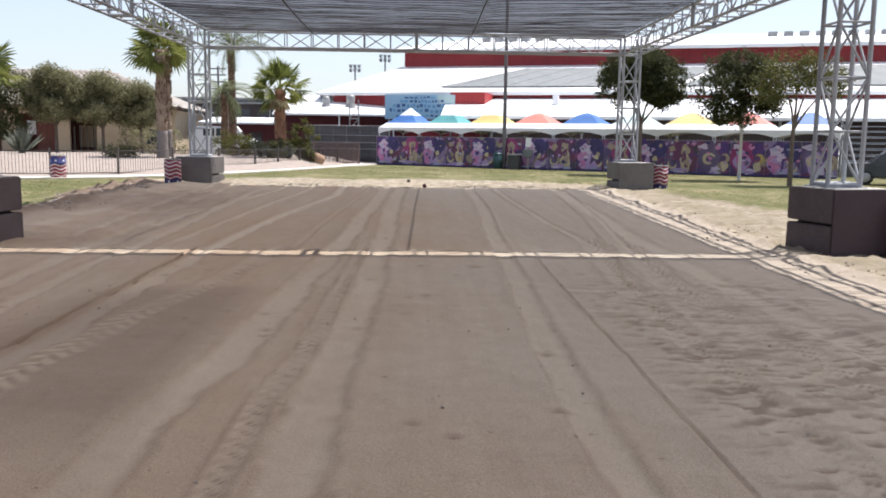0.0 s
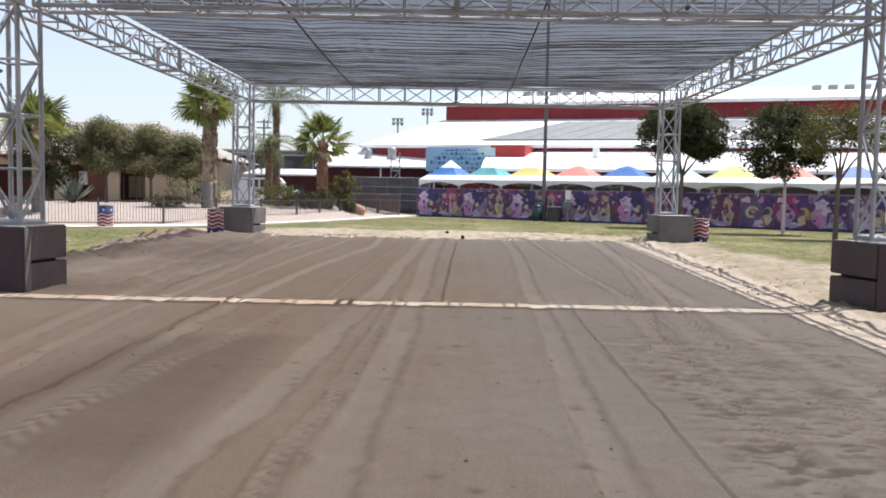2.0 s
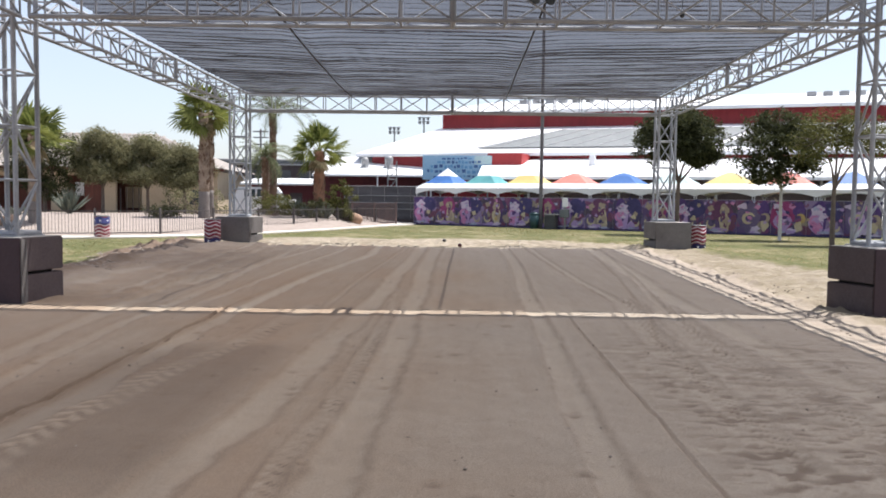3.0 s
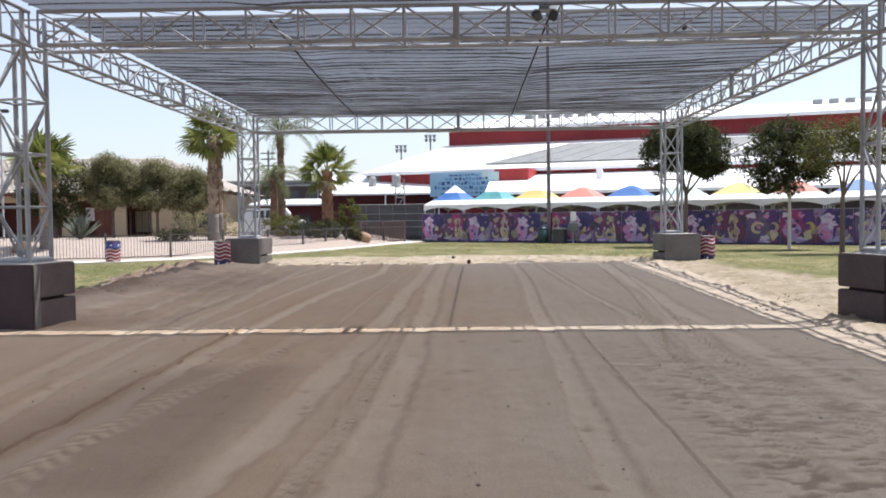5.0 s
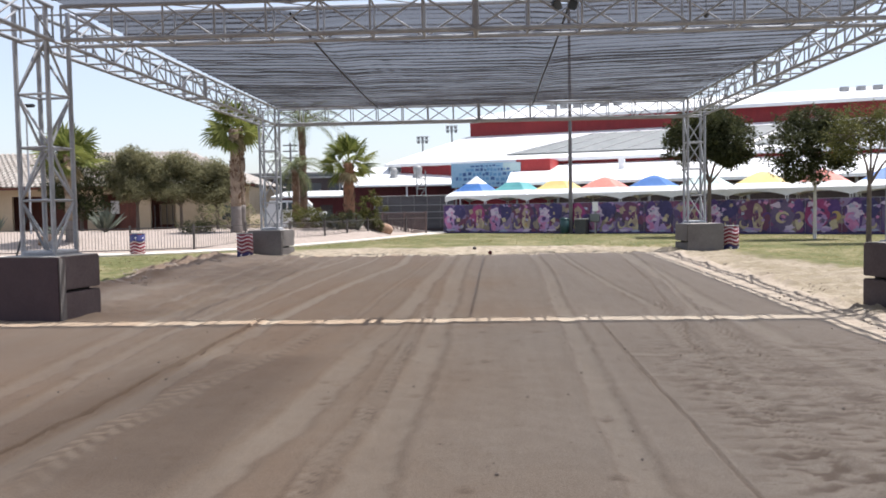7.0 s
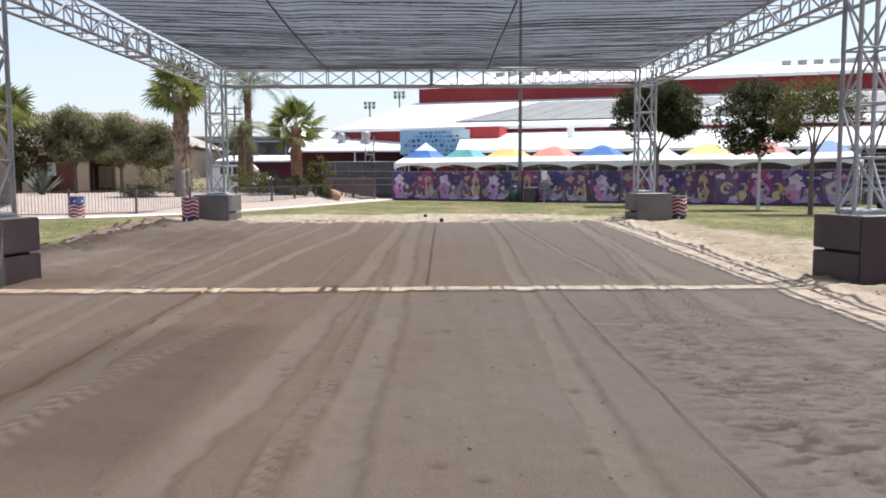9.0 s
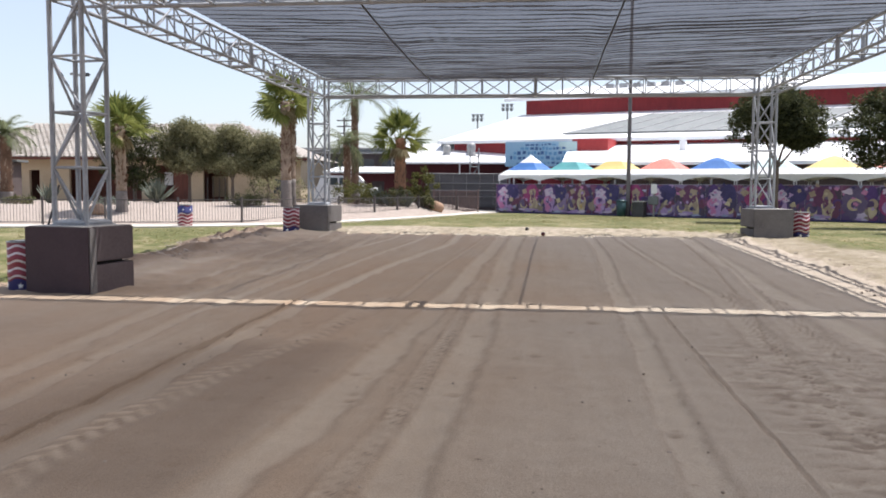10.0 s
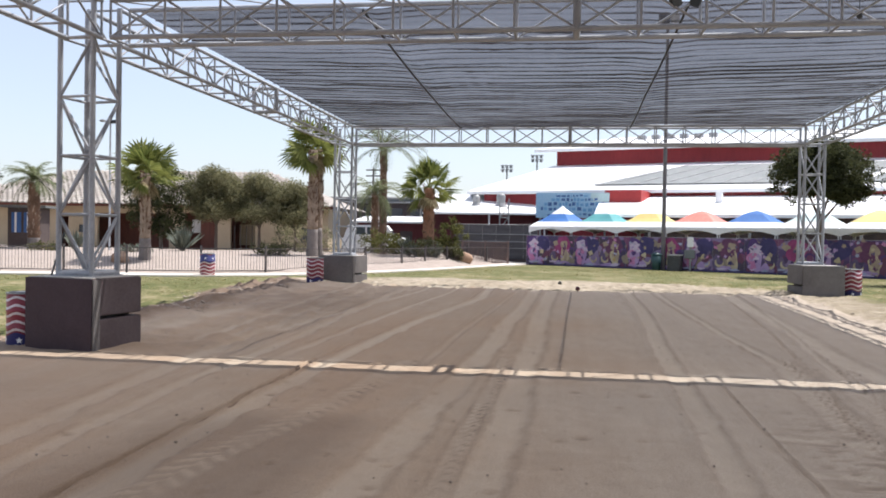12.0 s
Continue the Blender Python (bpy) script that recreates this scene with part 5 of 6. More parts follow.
for fx, ftop, fz in ((-10.5, 14.6, 1), (-5.2, 16.4, 1)):
    mast = thing("floodlight_mast", (fx * 0.99 + 0.02, 150, 0), 0, "distant grey stadium floodlight mast", "floodlight")
    part("shaft", tube((0, 0, 0), (0, 0, ftop), 0.2, 0.13, 10), M["grey_metal"], mast)
    for r in range(2):
        for c in range(3):
            part("lamp", box((-1.0 + 0.72 * c, -0.3, ftop - 1.25 + 0.7 * r), (-0.5 + 0.72 * c, 0.3, ftop - 0.75 + 0.7 * r), 0.08), M["grey_metal"], mast)
        part("arm", box((-1.1, -0.1, ftop - 0.78 + 0.7 * r), (1.1, 0.1, ftop - 0.68 + 0.7 * r)), M["grey_metal"], mast)

upole = thing("utility_pole", (-22.8, 100, 0), 0, "distant wooden utility pole with stacked crossarms", "utility pole")
part("shaft", tube((0, 0, 0), (0, 0, 10.0), 0.16, 0.11, 8), M["pole"], upole)
for z in (7.3, 8.1, 8.9, 9.6):
    part("crossarm", box((-0.9, -0.06, z), (0.9, 0.06, z + 0.14)), M["pole"], upole)

# ---- tan house ----
house = thing("tan_house", (-47, 61, 0.4), 4, "tan stucco building with a clay tile roof and dark porch openings", "building")


def wall_with_holes(x0, x1, z1, holes, t=0.3):
    """Front and back outlines of a wall with openings, bridged by their reveals."""
    xs = sorted({x0, x1, *[v for h in holes for v in h[:2]]})
    zs = sorted({0, z1, *[v for h in holes for v in h[2:]]})
    solid = {(i, j) for i in range(len(xs) - 1) for j in range(len(zs) - 1) if not any(a <= xs[i] < b and lo <= zs[j] < hi for a, b, lo, hi in holes)}
    bm, vs = bmesh.new(), {}

    def v(i, j, y):
        if (i, j, y) not in vs:
            vs[i, j, y] = bm.verts.new((xs[i], y, zs[j]))
        return vs[i, j, y]

    for i, j in solid:
        bm.faces.new((v(i, j, 0), v(i + 1, j, 0), v(i + 1, j + 1, 0), v(i, j + 1, 0)))
        bm.faces.new((v(i, j + 1, t), v(i + 1, j + 1, t), v(i + 1, j, t), v(i, j, t)))
        for di, dj, a, b in ((-1, 0, (i, j + 1), (i, j)), (1, 0, (i + 1, j), (i + 1, j + 1)), (0, -1, (i, j), (i + 1, j)), (0, 1, (i + 1, j + 1), (i, j + 1))):
            if (i + di, j + dj) not in solid:
                bm.faces.new((v(*a, 0), v(*a, t), v(*b, t), v(*b, 0)))
    return bm


HOLES = [(2.0, 3.0, 0, 2.2), (6.0, 7.0, 0.9, 2.2), (8.6, 9.4, 0, 2.6), (10.2, 10.7, 1.4, 2.0), (11.7, 17.3, 0, 2.9), (18.4, 21.0, 0, 3.0), (22.05, 23.95, 0, 2.7), (27.4, 28.4, 0.9, 2.0)]
part("wall", wall_with_holes(0, 29.5, 3.4, HOLES), M["tan_wall"], house)
part("side_wall", box((29.2, 0.31, 0), (29.5, 12, 3.4)), M["tan_wall"], house)
part("side_wall", box((0, 0.31, 0), (0.3, 12, 3.4)), M["tan_wall"], house)
part("back_wall", box((0.31, 2.6, 0), (29.19, 2.8, 3.4)), M["brown_door"], house)
part("fascia", box((-0.7, -1.2, 3.38), (30.2, -1.1, 3.6)), M["brown_door"], house)
part("door", box((19.6, 0.5, 0), (21.0, 0.6, 2.9), 0.01), M["brown_door"], house, "dark red-brown wooden door")
part("notice_board", box((18.75, 0.9, 1.5), (19.4, 0.95, 2.5), 0.01), M["white"], house, "white notice board")
for x in (22.3, 22.75, 23.2, 23.65):
    part("gate_bar", box((x, 0.1, 0), (x + 0.06, 0.16, 2.1)), M["black_iron"], house)
part("window", box((27.4, 0.12, 0.9), (28.4, 0.16, 2.0)), M["glass"], house)
part("window", box((10.2, 0.12, 1.4), (10.7, 0.16, 2.0)), M["glass"], house)
part("back_panel", box((22.1, 2.0, 0.6), (23.9, 2.05, 2.2)), M["tan_wall"], house)
roof_v = [(-0.8, -1.3, 3.55), (30.3, -1.3, 3.55), (30.3, 13, 3.55), (-0.8, 13, 3.55), (6.5, 5.8, 6.5), (23.5, 5.8, 6.5)]
part("roof", faces_bm(roof_v, [(0, 1, 5, 4), (1, 2, 5), (2, 3, 4, 5), (3, 0, 4), (3, 2, 1, 0)]), M["tile_roof"], house)
verts, faces = [], []
for r in range(14):
    v0, v1 = r / 14, (r + 1.08) / 14
    xa, xb = -0.8 + 7.3 * v0, 30.3 - 6.8 * v0
    n = int((xb - xa) / 0.42)
    for k in range(n):
        x0 = xa + k * 0.42
        ya, yb = -1.3 + 7.1 * v0, -1.3 + 7.1 * v1
        za, zb = 3.55 + 2.95 * v0 + 0.05, 3.55 + 2.95 * v1 + 0.015
        b = len(verts)
        verts += [(x0 + 0.02, ya, za), (x0 + 0.21, ya, za + 0.07), (x0 + 0.4, ya, za), (x0 + 0.4, yb, zb), (x0 + 0.21, yb, zb + 0.07), (x0 + 0.02, yb, zb)]
        faces += [(b, b + 1, b + 4, b + 5), (b + 1, b + 2, b + 3, b + 4)]
me = bpy.data.meshes.new("tile_course")
me.from_pydata(verts, [], faces)
me.materials.append(M["tile_roof"])
tiles = new("tile_course", me)
tiles.parent = house
tagged(tiles, kind="stuff")


# ---- plants ----
def limb(bm, p0, p1, r0, r1, bend=0.0, rr=random, n=5):
    """A bent tapering limb; returns points along it."""
    p0, p1 = Vector(p0), Vector(p1)
    side = Vector((rr.uniform(-1, 1), rr.uniform(-1, 1), rr.uniform(-0.3, 0.3))) * bend
    pts = [p0.lerp(p1, k / n) + side * math.sin(math.pi * k / n) for k in range(n + 1)]
    for k in range(n):
        add_tube(bm, pts[k], pts[k + 1], r0 + (r1 - r0) * k / n, r0 + (r1 - r0) * (k + 1) / n, 7, k in (0, n - 1))
    return pts


def leaf_mesh(name, centres, size, per, spread, rr, material, parent, droop=0.0, slim=0.45):
    """A crown of many small folded leaves in uneven clumps."""
    verts, faces = [], []
    for c, s in centres:
        for _ in range(per):
            d = Vector((rr.gauss(0, 1), rr.gauss(0, 1), rr.gauss(0, 0.8)))
            d = d * min(1.0, 1.5 / max(d.length, 0.01))
            o = Vector(c) + d * (s * spread)
            a = Vector((rr.gauss(0, 1), rr.gauss(0, 1), rr.gauss(0, 0.6) - droop)).normalized()
            b = a.cross(Vector((rr.gauss(0, 1), rr.gauss(0, 1), rr.gauss(0, 1)))).normalized()
            ln = size * rr.uniform(0.6, 1.3)
            k = len(verts)
            verts += [o, o + a * ln * 0.5 + b * ln * slim * 0.5, o + a * ln, o + a * ln * 0.5 - b * ln * slim * 0.5]
            faces.append((k, k + 1, k + 2, k + 3))
    me = bpy.data.meshes.new(name)
    me.from_pydata(verts, [], faces)
    me.materials.append(material)
    ob = new(name, me)
    ob.parent = parent
    return ob


def broad_tree(x, y, z, fork, blobs, trunk_r, mats, seed, label, size=0.15, per=34, twigs=26, lean=(0, 0), spread=0.2):
    """blobs: ellipsoids (x, y, z, rx, ry, rz) of the crown, relative to the foot."""
    rr = random.Random(seed)
    ob = thing("tree", (x, y, z), 0, label, "tree")
    bm = bmesh.new()
    top = Vector((lean[0], lean[1], fork))
    limb(bm, (0, 0, -0.1), top, trunk_r, trunk_r * 0.75, 0.04, rr)
    centres = []
    for bx, by, bz, rx, ry, rz in blobs:
        vol = max(6, int(twigs * (rx * ry * rz) ** (1 / 3) * 1.6))
        for _ in range(vol):
            while True:
                u = Vector((rr.uniform(-1, 1), rr.uniform(-1, 1), rr.uniform(-1, 1)))
                if 0.25 < u.length < 1:
                    u = u * rr.choice((1, 1, 1, 1.12, 1.25))
                    break
            centres.append(((bx + u.x * rx, by + u.y * ry, bz + u.z * rz), rr.uniform(0.6, 1.25)))
    mains = []
    for bx, by, bz, rx, ry, rz in blobs:
        pts = limb(bm, top, (bx, by, bz), trunk_r * 0.55, trunk_r * 0.16, 0.18, rr)
        mains += pts[2:]
    for c, _ in centres[:: 3]:
        start = min(mains, key=lambda q: (q - Vector(c)).length)
        add_tube(bm, start, c, 0.022, 0.008, 5, False)
    part("trunk", bm, M[mats[0]], ob)
    leaf_mesh("crown", centres, size, per, spread, rr, M[mats[1]], ob)
    return ob


broad_tree(11.75, 44, 0.25, 2.7, [(-0.9, 0, 5.0, 1.4, 1.3, 1.1), (0.9, 0.3, 5.0, 1.3, 1.3, 1.1), (0, 0.2, 5.7, 1.5, 1.4, 0.8), (0.9, -0.4, 4.1, 1.0, 0.9, 0.6)], 0.13, ("bark", "leaf"), 3,
           "broad-leaved lawn tree with a dense dark green crown", 0.15, 84, 60)
broad_tree(15.1, 39, 0.25, 2.4, [(-1.0, 0, 4.3, 1.3, 1.2, 1.1), (0.4, 0, 4.6, 1.2, 1.2, 1.2), (-0.3, 0.2, 5.2, 1.0, 1.0, 0.7), (-0.5, 0, 3.2, 1.2, 0.9, 0.6), (1.1, 0, 3.9, 0.7, 0.8, 0.9)], 0.085, ("pale_bark", "leaf"), 5,
           "young lawn tree with a pale trunk and ragged green crown", 0.16, 52, 36)
broad_tree(15.55, 34.7, 0.25, 2.3, [(-0.7, 0, 4.3, 1.1, 1.0, 0.9), (0.7, 0, 4.6, 1.0, 1.0, 0.8), (0.1, 0.2, 4.9, 1.1, 1.0, 0.6), (1.6, 0.2, 4.2, 0.6, 0.7, 0.6)], 0.11, ("bark", "leaf_yellow"), 7,
           "lawn tree with a dark forked trunk and thin yellow-green crown", 0.12, 36, 40)
for x, y, s, seed in ((-22.2, 53.5, 1.02, 11), (-19.7, 54.5, 0.97, 12), (-17.6, 55.5, 0.86, 13)):
    broad_tree(x, y, foot(x, y), 1.6 * s, [(-1.05 * s, 0, 3.55 * s, 0.95 * s, 1.1, 0.95 * s), (0.85 * s, 0.3, 3.4 * s, 0.95 * s, 1.1, 0.95 * s), (-0.2, 0, 4.5 * s, 0.8 * s, 0.9, 0.7 * s), (0.6, 0.1, 4.2 * s, 0.6 * s, 0.8, 0.6 * s), (0.0, -0.4, 2.6 * s, 1.35 * s, 1.0, 0.6 * s)], 0.12, ("bark", "olive"), seed,
               "olive tree with a grey-green billowing crown", 0.13, 90, 52, spread=0.3)
broad_tree(-25.2, 52, foot(-25.2, 52), 1.2, [(-1.2, 0, 3.9, 1.2, 1.2, 1.3), (0.9, 0, 3.7, 1.2, 1.2, 1.4), (-0.2, 0, 4.9, 1.1, 1.0, 0.7), (-0.6, 0, 2.4, 1.9, 1.2, 1.0), (0.5, 0.1, 1.6, 1.3, 0.9, 0.8)], 0.14, ("bark", "leaf"), 15, "dark dense tree behind the fan palm", 0.14, 50, 46)
broad_tree(-37.4, 49, foot(-37.4, 49), 1.5, [(-1.2, 0, 4.6, 1.8, 1.6, 2.0), (1.2, 0, 4.2, 1.6, 1.5, 1.7), (0, 0, 6.0, 1.5, 1.4, 1.0), (0.5, 0, 2.4, 2.1, 1.3, 1.5), (-1.0, -0.3, 1.6, 1.8, 1.2, 1.1)], 0.18, ("bark", "leaf"), 17, "tall dense green tree beside the building", 0.18, 40, 44)


def fan_leaf(verts, faces, foot, way, stalk, radius, rr, droop):
    """One fan leaf: a stalk and a folded hand of narrow pointed blades, rolled at random about its stalk."""
    way = way.normalized()
    side = way.cross(Vector((0, 0, 1)))
    side = side.normalized() if side.length > 0.01 else Vector((1, 0, 0))
    side = Matrix.Rotation(rr.uniform(-0.9, 0.9), 3, way) @ side
    up = side.cross(way).normalized()
    hub = foot + way * stalk - Vector((0, 0, droop * 0.25))
    k = len(verts)
    verts += [foot + side * 0.025, foot - side * 0.025, hub - side * 0.014, hub + side * 0.014]
    faces.append((k, k + 1, k + 2, k + 3))
    n = 19
    for q in range(n):
        a = -1.75 + 3.5 * q / (n - 1)
        d = (way * math.cos(a) + side * math.sin(a) - up * 0.28 * abs(math.sin(a))).normalized()
        ln = radius * (0.7 + 0.3 * math.cos(a * 0.9)) * rr.uniform(0.88, 1.06)
        p = side * math.cos(a) - way * math.sin(a)
        w = radius * 0.055
        mid = hub + d * ln * 0.6 + up * 0.02
        tip = hub + d * ln - Vector((0, 0, ln * rr.uniform(0.02, 0.16)))
        k = len(verts)
        verts += [hub, mid + p * w, tip, mid - p * w]
        faces.append((k, k + 1, k + 2, k + 3))


def link_mesh(name, verts, faces, material, parent):
    me = bpy.data.meshes.new(name)
    me.from_pydata(verts, [], faces)
    me.materials.append(material)
    ob = new(name, me)
    ob.parent = parent
    return ob


def palm_trunk(ob, h, r0, r1, rr, boots=True, grey=0.3, upper="palm_bark", boot="palm_bark"):
    prof = []
    n = 26
    for k in range(n + 1):
        z = h * k / n
        r = r0 + (r1 - r0) * k / n + (0.06 * math.exp(-z / 0.25)) + (0.012 if k % 2 else 0)
        prof.append((r * rr.uniform(0.96, 1.04), z - 0.1))
    cut = max(2, int(n * grey))
    part("lower_trunk", lathe(prof[: cut + 1], 14), M["palm_grey"], ob, "smooth grey trunk foot")
    part("upper_trunk", lathe(prof[cut:], 14), M[upper], ob)
    if boots:
        bm = bmesh.new()
        for k in range(int(h * 22)):
            z = rr.uniform(h * grey, h * 0.99)
            a = rr.uniform(0, 2 * math.pi)
            r = r0 + (r1 - r0) * z / h
            d = Vector((math.cos(a), math.sin(a), 0))
            add_tube(bm, d * (r - 0.03) + Vector((0, 0, z)), d * (r + 0.07) + Vector((0, 0, z + 0.16)), 0.045, 0.02, 4, False)
        tagged(part("leaf_boot", bm, M[boot], ob, "cut leaf stubs"), kind="stuff")


def fan_palm(x, y, z, h, r0, r1, leaf, count, seed, dry=8, stalk=0.9, trunk="palm_bark"):
    rr = random.Random(seed)
    ob = thing("fan_palm", (x, y, z), rr.uniform(0, 360), "fan palm with a fibrous brown trunk and green fan leaves", "palm tree", "fan palms")
    palm_trunk(ob, h, r0, r1, rr, upper=trunk, boot="palm_dark")
    for k in range(count):
        verts, faces = [], []
        el = radians(85 - 112 * ((k + 0.5) / count) ** 1.05 + rr.uniform(-10, 10))
        a = k * 2.4 + rr.uniform(-0.35, 0.35)
        way = Vector((math.cos(a) * math.cos(el), math.sin(a) * math.cos(el), math.sin(el)))
        fan_leaf(verts, faces, Vector((0, 0, h - 0.1)), way, stalk * rr.uniform(0.75, 1.15), leaf * rr.uniform(0.7, 1.18), rr, 0.5 * (1 - math.sin(el)))
        link_mesh("frond", verts, faces, M["frond"], ob)
    for k in range(dry):
        verts, faces = [], []
        a = k * 2.4
        way = Vector((math.cos(a) * 0.55, math.sin(a) * 0.55, -0.8))
        fan_leaf(verts, faces, Vector((0, 0, h - 0.2)), way, stalk * 0.5, leaf * 0.7, rr, 0.5)
        link_mesh("dry_frond", verts, faces, M["frond_dry"], ob)


def date_palm(x, y, z, h, r0, length, count, seed, lo=-20, hi=80, trunk="palm_grey"):
    rr = random.Random(seed)
    ob = thing("date_palm", (x, y, z), 0, "feather palm with a slim grey-brown trunk and arching grey-green fronds", "palm tree", "feather palms")
    palm_trunk(ob, h, r0, r0 * 0.85, rr, grey=0.2, upper=trunk)
    for k in range(count):
        verts, faces = [], []
        a, el = k * 2.4 + rr.uniform(-0.2, 0.2), radians(rr.uniform(lo, hi))
        d = Vector((math.cos(a), math.sin(a), 0))
        prev, ang = Vector((0, 0, h)), el
        n = 14
        side = Vector((-d.y, d.x, 0))
        for q in range(n):
            nxt = prev + (d * math.cos(ang) + Vector((0, 0, math.sin(ang)))) * (length / n)
            b = len(verts)
            verts += [prev + side * 0.02, prev - side * 0.02, nxt - side * 0.015, nxt + side * 0.015]
            faces.append((b, b + 1, b + 2, b + 3))
            ll = length * 0.2 * math.sin(math.pi * (0.15 + 0.8 * q / n))
            for e in range(2):
                base = prev.lerp(nxt, e / 2)
                for s in (-1, 1):
                    tip = base + side * s * ll * 0.8 + (nxt - prev).normalized() * ll * 0.7 - Vector((0, 0, ll * rr.uniform(0.1, 0.5)))
                    w = (nxt - prev).normalized() * 0.025
                    b = len(verts)
                    verts += [base - w, base + w, tip]
                    faces.append((b, b + 1, b + 2))
            prev = nxt
            ang -= radians(rr.uniform(4, 9))
        link_mesh("frond", verts, faces, M["frond_grey"], ob)


fan_palm(-18.55, 37.5, foot(-18.55, 37.5), 3.95, 0.25, 0.2, 1.02, 26, 21, 6, 0.75)
fan_palm(-13.5, 46, foot(-13.5, 46), 5.8, 0.3, 0.22, 1.1, 24, 22, 12, 0.85)
fan_palm(-13.62, 47.6, foot(-13.62, 47.6), 6.0, 0.19, 0.16, 0.9, 18, 23, 8, 0.7)
fan_palm(-7.85, 50, foot(-7.85, 50), 4.05, 0.34, 0.28, 1.12, 28, 24, 4, 1.0, "palm_red")
date_palm(-12.75, 60, foot(-12.75, 60), 7.4, 0.27, 3.4, 48, 25, 5, 88, "palm_dark")
date_palm(-12.4, 56, foot(-12.4, 56), 3.9, 0.24, 2.3, 36, 26, -25, 75, "palm_dark")
date_palm(-32.5, 50, foot(-32.5, 50), 4.2, 0.36, 2.2, 48, 27, -25, 80, "palm_dark")


def shrub(x, y, z, r, h, mt, seed, label, size=0.12, per=26):
    rr = random.Random(seed)
    ob = thing("shrub", (x, y, z), 0, label, "shrub", "desert shrubs")
    bm = bmesh.new()
    centres = []
    for k in range(34):
        a, q, u = rr.uniform(0, 6.28), rr.uniform(0.1, 1) ** 0.6, rr.uniform(0.15, 1)
        c = (r * q * math.cos(a), r * q * math.sin(a), h * u * (1.05 - 0.4 * q))
        centres.append((c, 0.8))
        add_tube(bm, (0, 0, -0.05), c, 0.02, 0.006, 4, False)
    part("stem", bm, M["bark"], ob)
    leaf_mesh("foliage", centres, size, per, 0.14 * max(r, 0.5), rr, M[mt], ob)


def agave(x, y, z, r, seed, label="spiky grey-green agave rosette", n=34):
    rr = random.Random(seed)
    ob = thing("agave", (x, y, z), 0, label, "agave", "agaves")
    for k in range(n):
        verts, faces = [], []
        a, el = k * 2.4, radians(rr.uniform(35, 88))
        d = Vector((math.cos(a) * math.cos(el), math.sin(a) * math.cos(el), math.sin(el)))
        s = Vector((-math.sin(a), math.cos(a), 0)) * 0.07 * r
        up = s.cross(d).normalized() * 0.04 * r
        ln = r * rr.uniform(0.8, 1.1)
        b = len(verts)
        verts += [s * 0.6, -s * 0.6, d * ln * 0.4 - s + up, d * ln, d * ln * 0.4 + s + up, d * ln * 0.4 - up]
        faces += [(b, b + 5, b + 3, b + 4), (b + 1, b + 2, b + 3, b + 5)]
        link_mesh("leaf", verts, faces, M["agave"], ob)


agave(-21.6, 47.5, foot(-21.6, 47.5), 1.5, 1, n=52)
agave(-28.8, 48.5, foot(-28.8, 48.5), 1.3, 2)
agave(-8.3, 48.4, foot(-8.3, 48.4), 0.9, 3, "dry spiky agave round the palm foot")
agave(-7.2, 48.8, foot(-7.2, 48.8), 0.9, 4, "dry spiky agave round the palm foot")
agave(-9.1, 50.4, foot(-9.1, 50.4), 1.2, 5, "large blue-grey agave beside the palm")
shrub(-7.95, 48.9, foot(-7.95, 48.9), 0.95, 1.2, "shrub", 31, "dry brown shrub at the palm foot", 0.12, 60)
shrub(-6.95, 51.3, foot(-6.95, 51.3), 1.15, 2.4, "leaf_yellow", 32, "tall yellow-green shrub beside the palm", 0.16, 80)
shrub(-6.25, 50.0, foot(-6.25, 50.0), 0.5, 0.9, "shrub", 33, "small dark shrub on the gravel bed", 0.12, 50)
shrub(-15.6, 45.4, foot(-15.6, 45.4), 1.2, 0.7, "shrub", 34, "low spreading dark shrub on gravel", 0.12, 50)
shrub(-15.2, 51.0, foot(-15.2, 51.0), 1.5, 2.0, "olive", 35, "rounded green-grey shrub by the wall", 0.14, 40)
shrub(-11.0, 52.0, foot(-11.0, 52.0), 1.4, 1.6, "leaf_yellow", 36, "yellow-green bush behind the truss column", 0.16, 70)
shrub(-9.9, 53.5, foot(-9.9, 53.5), 0.9, 0.9, "leaf", 37, "dark green bush on the gravel bed", 0.14, 60)
shrub(-21.6, 42.3, foot(-21.6, 42.3), 0.9, 0.45, "agave", 38, "low grey desert shrub on gravel")
shrub(-26.5, 42.0, foot(-26.5, 42.0), 0.8, 0.5, "shrub", 39, "low dark shrub on gravel")
shrub(-18.6, 56.2, foot(-18.6, 56.2), 1.3, 1.7, "olive", 40, "grey-green shrub by the tan wall", 0.14)


def boulder(x, y, z, r, seed):
    rr = random.Random(seed)
    bm = bmesh.new()
    bmesh.ops.create_icosphere(bm, subdivisions=3, radius=1)
    for v in bm.verts:
        s = 1 + 0.35 * (noise.noise(v.co * 1.1 + Vector((seed, 0, 0)))) + 0.08 * noise.noise(v.co * 4)
        v.co = Vector((v.co.x * r * s, v.co.y * r * 0.8 * s, v.co.z * r * 0.75 * s))
    for f in bm.faces:
        f.smooth = True
    ob = part("boulder", bm, M["rock"])
    ob.location = (x, y, z + r * 0.45)
    tagged(ob, "rounded tan boulder half sunk in the gravel bed", "boulder", "boulders")


boulder(-5.85, 50.6, foot(-5.85, 50.6), 0.5, 2)
boulder(-19.2, 36.6, foot(-19.2, 36.6), 0.4, 3)


